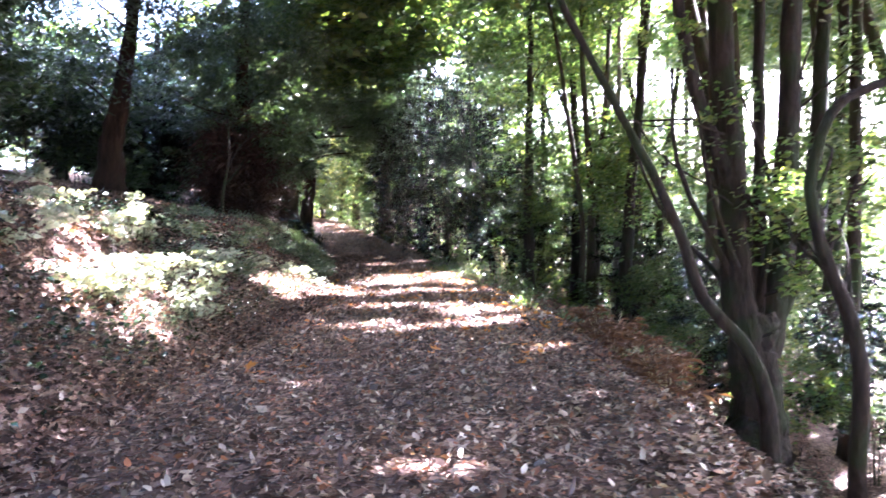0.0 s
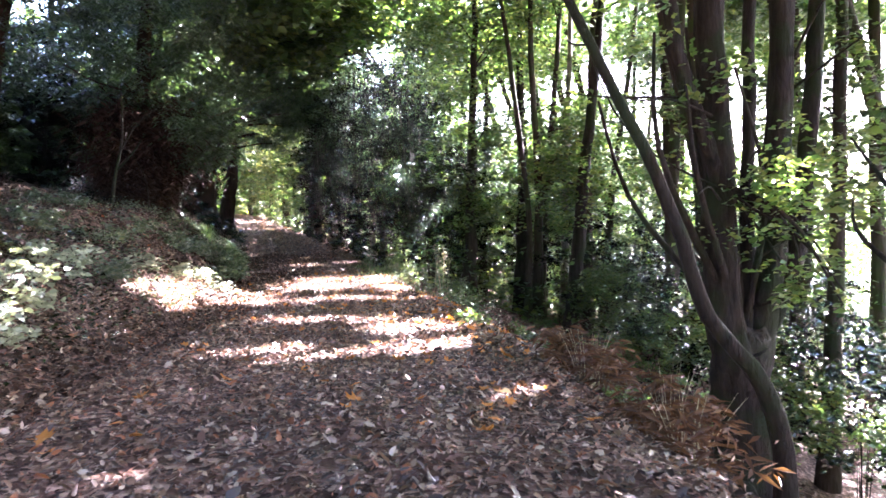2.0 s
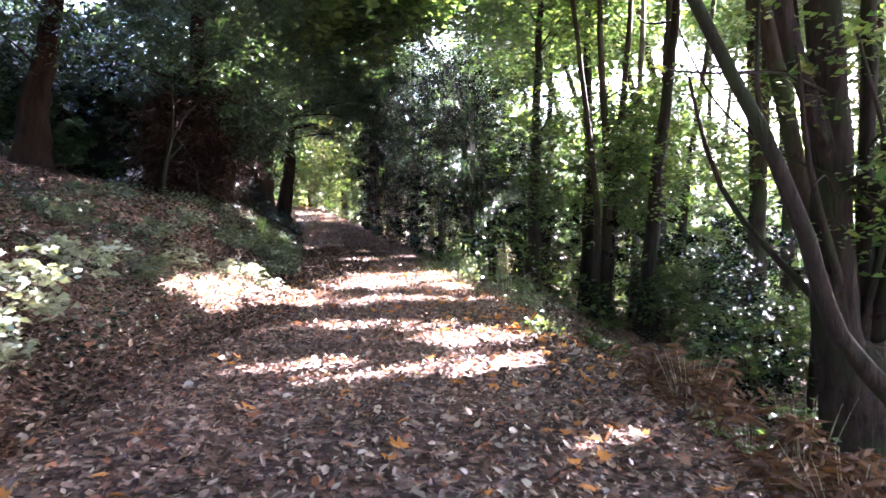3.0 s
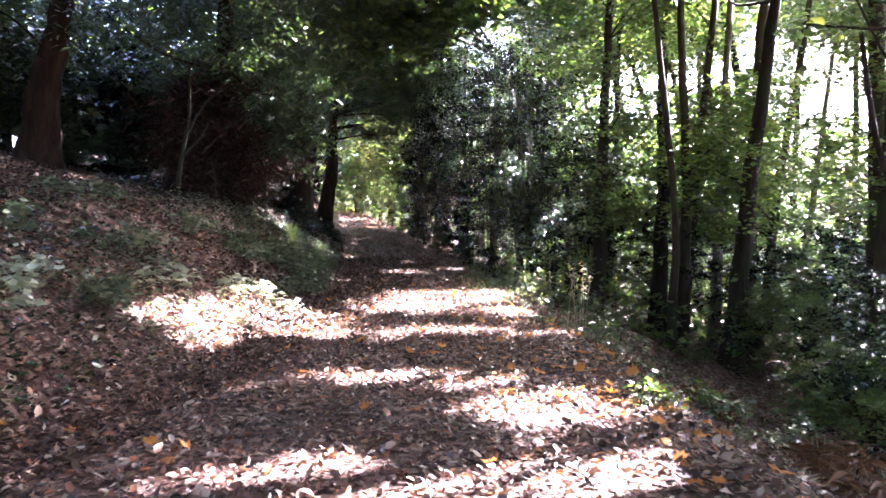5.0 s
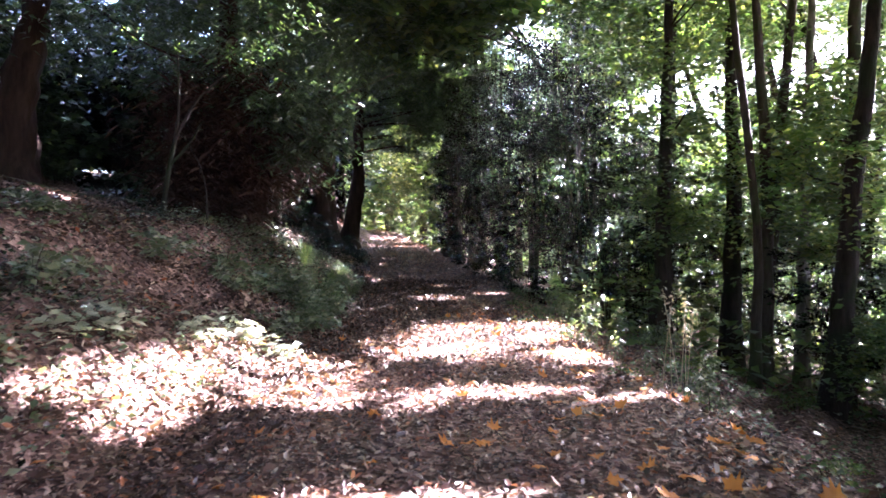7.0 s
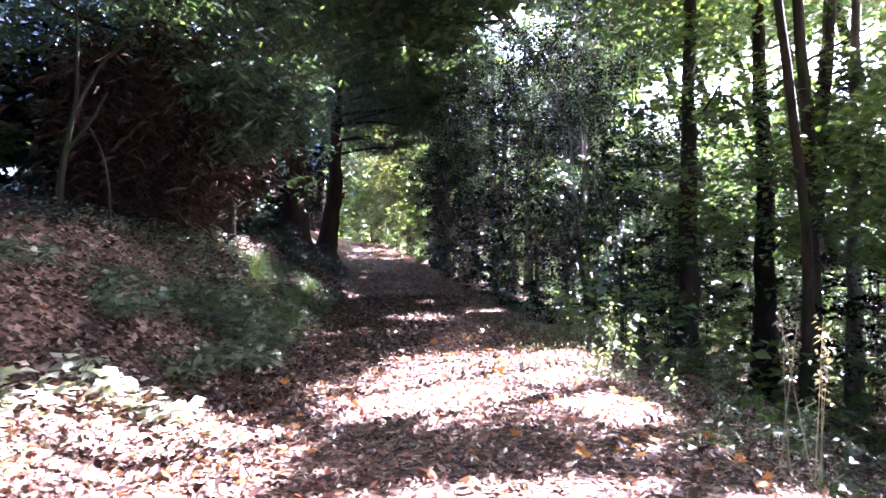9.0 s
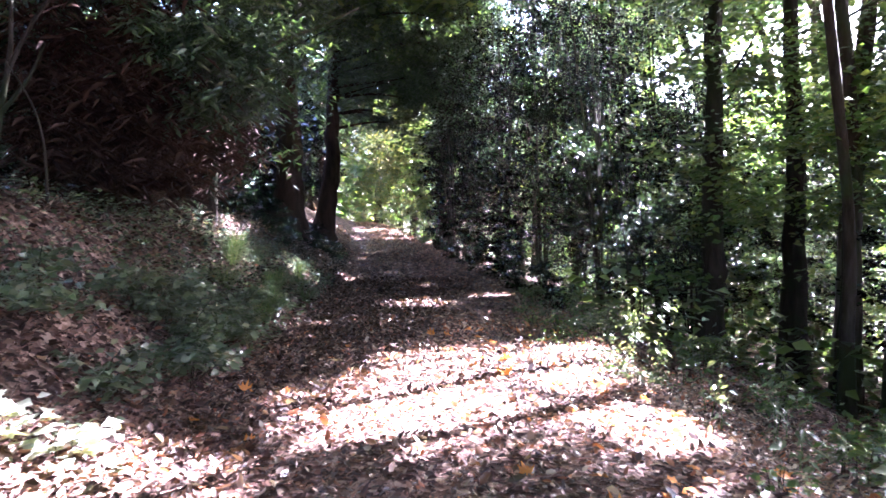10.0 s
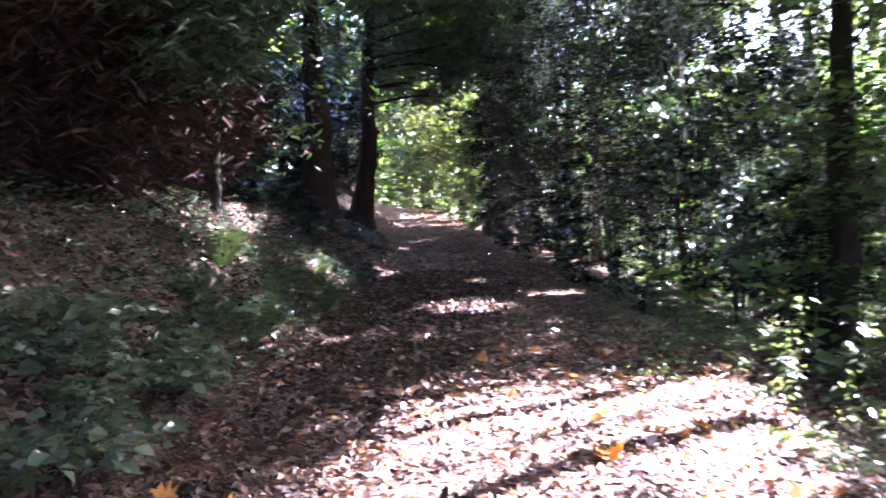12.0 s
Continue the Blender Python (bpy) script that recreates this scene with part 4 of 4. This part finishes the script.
def litter(name, label, n, x0, x1, y0, y1, size, mat, seed, lift=0.008, curl=0.36, fine=False):
    rng = np.random.default_rng(seed)
    x, y = rng.uniform(x0, x1, n), rng.uniform(y0, y1, n)
    z = terrain(x, y) + rng.uniform(0.0, 0.035, n) + lift
    p = np.stack([x, y, z], 1)
    ob = part(name, curled_leaves(name, rng, p, size, curl) if fine else leaf_mesh(name, rng, p, size, curl, 0.6, 0.0, 0.6), mat)
    return tagged(ob, label, "leaf litter", kind="stuff")


litter("leaf_litter", "brown fallen leaves covering the track", 88000, -4.2, 2.6, -6, 20, 0.05, LITTER, 201, 0.008, 0.4, True)
litter("leaf_litter", "brown fallen leaves covering the bank", 90000, -10, -2.6, -4, 28, 0.072, SHADED_LITTER, 202, 0.012, 0.55)
litter("leaf_litter", "brown fallen leaves on the falling slope", 26000, 1.0, 9, -4, 26, 0.085, SHADED_LITTER, 203)
litter("leaf_litter", "larger crumpled brown leaves on the track", 11000, -5.5, 3.2, -5, 21, 0.07, LITTER, 205, 0.014, 0.7, True)
litter("leaf_litter", "brown fallen leaves on the far track", 30000, -10, 0, 19.5, 42, 0.075, LITTER, 204)
litter("leaf_litter", "brown fallen leaves where the track bends away", 22000, -18, -3, 42, 64, 0.13, LITTER, 206)


def undergrowth(name, label, n, x0, x1, y0, y1, h, size, mat, seed, patch=0.5, bank=False):
    """A low uneven carpet of leaves over the slope."""
    rng = np.random.default_rng(seed)
    x, y = rng.uniform(x0, x1, n), rng.uniform(y0, y1, n)
    keep = (np.sin(1.3 * x + 0.4 * y) * np.sin(0.8 * y - 0.7 * x + seed) + rng.normal(0, 0.3, n) > -patch) & ((x < np.interp(y, CY, LEFT) - 0.3) if bank else (x > np.interp(y, CY, RIGHT) + 0.5))
    x, y = x[keep], y[keep]
    z = terrain(x, y) + h * rng.random(len(x)) ** 1.6
    p = np.stack([x, y, z], 1)
    p = p[~sunlit_gap(p)]
    return tagged(part(name, leaf_mesh(name, rng, p, size, 0.6, 0.6, 0.2), mat), label, "undergrowth", kind="stuff")


undergrowth("slope_undergrowth", "low green plants covering the slope under the trees", 7500, 0.5, 14, 8, 34, 0.4, 0.1, BRAMBLE, 231, 0.1)
undergrowth("far_undergrowth", "green plants covering the slope far off", 20000, 0, 34, 20, 60, 1.5, 0.3, GREEN, 232, 0.9)
undergrowth("bank_undergrowth", "ivy and small bramble leaves scattered over the bank", 13000, -6.6, -3.0, 5, 26, 0.26, 0.075, BRAMBLE, 233, 0.0, True)
undergrowth("bramble_carpet", "dark brambles and ivy trailing over the bank near the start", 15000, -7.0, -2.7, -4, 10, 0.3, 0.08, HOLLY, 237, 0.3, True)
undergrowth("ivy_carpet", "dark ivy covering the bank below the yews", 17000, -9.8, -4.4, 16.5, 35, 0.32, 0.095, HOLLY, 234, 0.55, True)
undergrowth("grass_carpet", "dull green grass and herbs at the foot of the bank", 8000, -7.4, -4.2, 15.5, 27, 0.3, 0.09, BRAMBLE, 236, 0.2, True)


# ---- plants of the bank and the verge ----
def low_plant(name, label, category, x, y, h, r, n, leaf, size, seed, group="", stems=6, aspect=0.7, tilt=0.7, bark=BARK_DARK, bottom=0.15):
    return shrub(x, y, h, r, n, leaf, size, seed, label, category, name, stems, bark, aspect, tilt, bottom, group)


# These bushes take the lighter leaf colour to look sunlit.
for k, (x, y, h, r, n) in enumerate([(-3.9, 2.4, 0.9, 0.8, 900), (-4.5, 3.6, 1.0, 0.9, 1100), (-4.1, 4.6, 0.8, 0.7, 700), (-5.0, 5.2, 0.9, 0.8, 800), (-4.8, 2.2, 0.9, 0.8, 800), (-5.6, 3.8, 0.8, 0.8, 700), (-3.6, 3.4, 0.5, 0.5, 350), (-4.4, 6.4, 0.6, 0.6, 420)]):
    low_plant("bramble_bush", "bramble bush on the bank with leaves coloured pale for a sunlit look", "bramble", x, y, h, r, n, SUNLIT_BRAMBLE, 0.09, 300 + k, "brambles on the bank")
for k, (x, y, h, r, n) in enumerate([(-4.35, 15.7, 0.55, 0.55, 620), (-4.15, 14.9, 0.5, 0.5, 560), (-4.9, 15.2, 0.6, 0.6, 560), (-4.1, 14.4, 0.5, 0.5, 420), (-4.5, 15.1, 0.55, 0.55, 420), (-4.9, 13.6, 0.5, 0.5, 380), (-4.7, 16.3, 0.45, 0.5, 300), (-5.2, 15.8, 0.4, 0.5, 300), (-5.4, 14.2, 0.5, 0.5, 300), (-4.4, 8.2, 0.5, 0.5, 300),
                                     (-4.9, 17.2, 0.5, 0.5, 320), (-5.6, 12.6, 0.5, 0.6, 300), (-4.2, 13.4, 0.4, 0.4, 240), (-5.0, 9.6, 0.5, 0.5, 260), (-6.4, 11.2, 0.5, 0.6, 260), (-5.2, 7.6, 0.6, 0.6, 300)]):
    low_plant("bramble_bush", "low dark green bramble on the bank", "bramble", x, y, h, r, n, BRAMBLE, 0.1, 320 + k, "low brambles on the bank")
for k, (x, y, h, r, n) in enumerate([(-8.0, 26.6, 0.9, 0.7, 700), (-8.9, 27.4, 1.0, 0.8, 800), (-7.7, 28.7, 0.8, 0.6, 600), (-9.6, 28.0, 1.1, 0.8, 800), (-7.4, 25.6, 0.7, 0.6, 500), (-8.4, 24.8, 0.9, 0.7, 600), (-10.2, 26.2, 1.2, 0.9, 800), (-7.6, 30.4, 0.7, 0.5, 400)]):
    low_plant("ivy_clump", "dark ivy mound at the foot of the yews", "ivy", x, y, h, r, n, HOLLY, 0.1, 900 + k, "ivy below the yews", bottom=0.0)
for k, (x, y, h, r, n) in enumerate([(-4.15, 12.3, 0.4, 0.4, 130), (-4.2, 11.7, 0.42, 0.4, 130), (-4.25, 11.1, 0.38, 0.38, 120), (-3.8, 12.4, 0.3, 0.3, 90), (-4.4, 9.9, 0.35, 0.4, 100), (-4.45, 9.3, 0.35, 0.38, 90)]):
    low_plant("woodland_herb", "low herb standing in the sun, its broad leaves coloured pale as lit", "plant", x, y, h, r, n, SUNLIT_BRAMBLE, 0.12, 340 + k, "sunlit herbs below the bank", tilt=0.35, aspect=0.8)
for k, (x, y, h, r, n) in enumerate([(2.2, 4.4, 0.8, 0.6, 500), (2.7, 3.4, 0.9, 0.7, 550), (2.5, 5.6, 0.7, 0.6, 450), (2.4, 2.3, 0.7, 0.6, 400), (2.9, 6.6, 0.7, 0.7, 400), (3.0, 8.0, 0.7, 0.7, 400), (2.3, 9.8, 0.5, 0.6, 300)]):
    low_plant("bracken_clump", "dead brown bracken slumped on the slope", "bracken", x, y, h, r, n, RUSSET, 0.16, 350 + k, "dead bracken", stems=12, aspect=0.2, tilt=1.2, bark=STRAW)
rs = np.random.default_rng(21)
for k in range(20):
    y = rs.uniform(5, 27)
    x = float(np.interp(y, CY, RIGHT)) + rs.uniform(0.7, 5.5)
    low_plant("fern_clump", "low green undergrowth on the slope", "undergrowth", x, y, rs.uniform(0.3, 0.8), rs.uniform(0.35, 0.8), 320, GREEN if k % 3 else BRAMBLE, 0.09, 370 + k, "undergrowth on the slope", aspect=0.45)

for k in range(26):
    y = rs.uniform(7, 22)
    x = float(np.interp(y, CY, RIGHT)) + rs.uniform(-0.15, 0.7)
    low_plant("verge_herb", "small leafy herb growing on the verge", "plant", x, y, rs.uniform(0.15, 0.35), rs.uniform(0.15, 0.3), 90, BRAMBLE if k % 2 else GREEN, 0.055, 720 + k, "herbs along the verge", stems=4)


def weed(x, y, h, seed, leaf=BRAMBLE, dry=False):
    """An upright weed: a stem, pairs of leaves along it and a loose head of seeds."""
    rng = np.random.default_rng(seed)
    z = gz(x, y, 0.03)
    t = thing("verge_weed", (x, y, z), "dry pale weed stalk on the edge of the track" if dry else "tall leafy weed on the edge of the track", "weed", "dry stalks" if dry else "weeds along the verge")
    lean = rng.normal(0, 0.07, 2) * h
    top = np.array([x + lean[0], y + lean[1], z + h])
    pts = [(x, y, z), tuple((np.array([x, y, z]) + top) / 2 + np.array([*rng.normal(0, 0.02, 2), 0])), tuple(top)]
    part("stalk", stem_mesh("stalk", pts, 0.0055, 0.0025, 5, seed, 0.02, 0.1, 7), STRAW if dry else GRASS, t)
    q = curve_points(pts, 20)[4:]
    n = 5 if dry else 2
    p = np.repeat(q, n, 0) + rng.normal(0, 0.025 if dry else 0.045, (len(q) * n, 3))
    if dry:
        p = p[len(p) * 2 // 3:]
    part("leaves", leaf_mesh("weed_leaves", rng, p, 0.045 if dry else 0.085, 0.5, 0.42, 0.7), STRAW if dry else leaf, t)
    return t


for k, (x, y, h) in enumerate([(-0.75, 20.9, 0.75), (-0.3, 19.3, 0.6), (0.25, 17.3, 1.05), (0.55, 16.8, 1.05), (0.95, 16.2, 0.9), (0.75, 15.2, 0.8), (1.15, 14.7, 0.8), (1.45, 15.6, 0.95), (0.1, 18.3, 0.7), (-0.95, 22.5, 0.7),
                               (0.35, 16.0, 0.5), (0.6, 14.2, 0.45), (1.7, 13.8, 0.8), (1.5, 12.6, 0.7), (-0.5, 20.2, 0.5), (0.9, 13.4, 0.4), (1.9, 16.6, 1.0), (2.1, 15.0, 0.8), (0.4, 18.0, 0.8), (0.0, 19.9, 0.7), (-1.15, 23.6, 0.6), (1.0, 17.6, 0.9)]):
    weed(x, y, h, 420 + k)
for k in range(6):
    weed(1.12 + 0.12 * rs.normal(), 12.15 + 0.14 * rs.normal(), rs.uniform(0.75, 1.25), 450 + k, dry=True)


def grass_tuft(x, y, h, n, seed):
    rng = np.random.default_rng(seed)
    z = gz(x, y, 0.02)
    a, d = rng.uniform(0, 6.28, n), rng.uniform(0.04, 0.2, n)
    b = np.stack([x + 0.4 * d * np.cos(a), y + 0.4 * d * np.sin(a), np.full(n, z)], 1)
    tip = b + np.stack([d * 2.6 * np.cos(a), d * 2.6 * np.sin(a), h * rng.uniform(0.35, 1.0, n)], 1)
    w = np.stack([-np.sin(a), np.cos(a), 0 * a], 1) * 0.0028
    m = b * 0.45 + tip * 0.55 + np.array([0, 0, 0.25 * h])
    v = np.stack([b - w, b + w, m + w, m - w, tip], 1).reshape(-1, 3)
    i = np.arange(n)[:, None] * 5
    f = np.concatenate([i, i + 1, i + 2, i, i + 2, i + 3, i + 3, i + 2, i + 4], 1).reshape(-1, 3)
    t = part("grass_tuft", mesh_from("grass_tuft", v, f, 3), GRASS)
    return tagged(t, "tuft of pale green grass growing on the bank", "grass", "grass tufts")


for k, (x, y, h) in enumerate([(-5.35, 18.0, 0.45), (-6.2, 20.2, 0.55), (-5.9, 19.4, 0.5), (-5.6, 20.6, 0.45), (-5.1, 19.0, 0.4), (-6.4, 21.4, 0.5), (-5.3, 21.3, 0.4), (-4.9, 18.6, 0.35), (-5.8, 22.4, 0.4), (-4.8, 17.9, 0.35), (-6.2, 23.4, 0.4), (-5.5, 20.0, 0.4)]):
    grass_tuft(x, y, h, 200, 480 + k)


# ---- saplings, dead wood ----
def sapling(points, r, seed, label):
    t = thing("sapling", points[0][0], label, "sapling")
    for k, p in enumerate(points):
        part("stem" if k == 0 else "twig", stem_mesh("stem", p, r if k == 0 else r * 0.5, r * 0.3, 6, seed + k, 0.04, 0.15, 10), BARK_DARK, t)


sapling([[(-7.55, 16.2, gz(-7.55, 16.2)), (-7.45, 16.2, 3.0), (-7.2, 16.2, 3.9), (-7.25, 16.2, 5.2)], [(-7.3, 16.2, 3.6), (-6.9, 16.2, 4.3), (-6.3, 16.2, 4.8)], [(-7.4, 16.2, 3.1), (-7.0, 16.2, 3.5), (-6.7, 16.1, 3.9)]], 0.06, 510, "bare grey forked sapling on the bank")
sapling([[(-6.4, 15.7, gz(-6.4, 15.7)), (-6.4, 15.7, 2.6), (-6.55, 15.7, 3.1), (-6.9, 15.7, 3.6)]], 0.022, 515, "thin bare curved sapling on the bank")
sapling([[(-7.8, 22.6, gz(-7.8, 22.6)), (-7.75, 22.6, 3.4), (-7.5, 22.6, 4.8), (-7.45, 22.6, 6.5)]], 0.1, 518, "slim grey-green sapling on the bank")


def dead_limb(points, r, seed, label, bark=BARK_DARK):
    q = stem_mesh("dead_branch", points, r, r * 0.35, 7, seed, 0.08, 0.1, 12)
    return tagged(part("dead_branch", q, bark), label, "branch")


def lying(x, y, ang, ln, r, seed, label, bark=BARK_DARK):
    pts = []
    for s in np.linspace(-0.5, 0.5, 5):
        px, py = x + s * ln * math.cos(ang), y + s * ln * math.sin(ang)
        pts.append((px, py, float(terrain(px, py)) + r * 0.7))
    return dead_limb(pts, r, seed, label, bark)


lying(-9.6, 16.6, 0.3, 3.2, 0.12, 521, "fallen mossy log lying on top of the bank", BARK_GREY)
lying(-7.2, 15.7, 0.15, 1.6, 0.07, 522, "fallen branch lying on the bank")
for k in range(16):
    y = rs.uniform(5.5, 18)
    x = float(np.interp(y, CY, RIGHT)) + rs.uniform(0.8, 3.6)
    lying(x, y, rs.uniform(-0.9, 0.9), rs.uniform(0.6, 2.0), rs.uniform(0.012, 0.03), 530 + k, "dead stick lying among leaves on the slope", BARK_PALE if k % 3 == 0 else BARK_DARK)


# ---- big lobed leaves on the track ----
def lobed_leaf(name, size, curl, seed):
    """A five-lobed leaf with a stalk, cupped a little."""
    rng = np.random.default_rng(seed)
    tips = [(-150, 0.55), (-118, 0.45), (-85, 0.8), (-58, 0.6), (-36, 0.9), (-16, 0.68), (0, 1.0), (16, 0.68), (36, 0.9), (58, 0.6), (85, 0.8), (118, 0.45), (150, 0.55), (180, 0.15)]
    v = [(0, 0, 0.01)]
    for a, r in tips:
        r = r * size * rng.uniform(0.85, 1.1) * 0.6
        x, y = r * math.sin(radians(a)), r * math.cos(radians(a))
        v.append((x, y, curl * (r / size) ** 2 * size * rng.uniform(0.3, 1.4)))
    n = len(tips)
    f = [(0, k + 1, (k + 1) % n + 1) for k in range(n)]
    s = len(v)
    v += [(-0.003, 0, 0.006), (0.003, 0, 0.006), (0.012, -0.55 * size, 0.012), (0.006, -0.55 * size, 0.012)]
    f += [(s, s + 2, s + 1), (s, s + 3, s + 2)]
    return mesh_from(name, v, np.array(f), 3)


leaf_meshes = [lobed_leaf("lobed_leaf", sz, c, 600 + k) for k, (sz, c) in enumerate([(0.13, 0.7), (0.16, 1.1), (0.12, 0.5), (0.14, -0.4), (0.11, 0.9)])]
for me in leaf_meshes:
    me.materials.append(ORANGE)
rs = np.random.default_rng(33)
for k in range(240):
    y = rs.uniform(1.5, 19.0)
    lo, hi = float(np.interp(y, CY, LEFT)), float(np.interp(y, CY, RIGHT))
    x = rs.uniform(lo - 0.8, hi + 0.3) if k % 3 == 0 else hi - abs(rs.normal(0, 1.0)) + 0.3
    ob = new("fallen_leaf", leaf_meshes[k % 5])
    ob.matrix_basis = pose(x, y, float(terrain(x, y)) + 0.04, rs.normal(0, 14), rs.normal(0, 14), rs.uniform(0, 360))
    tagged(ob, "large lobed orange leaf fallen on the track", "leaf", "fallen orange leaves")
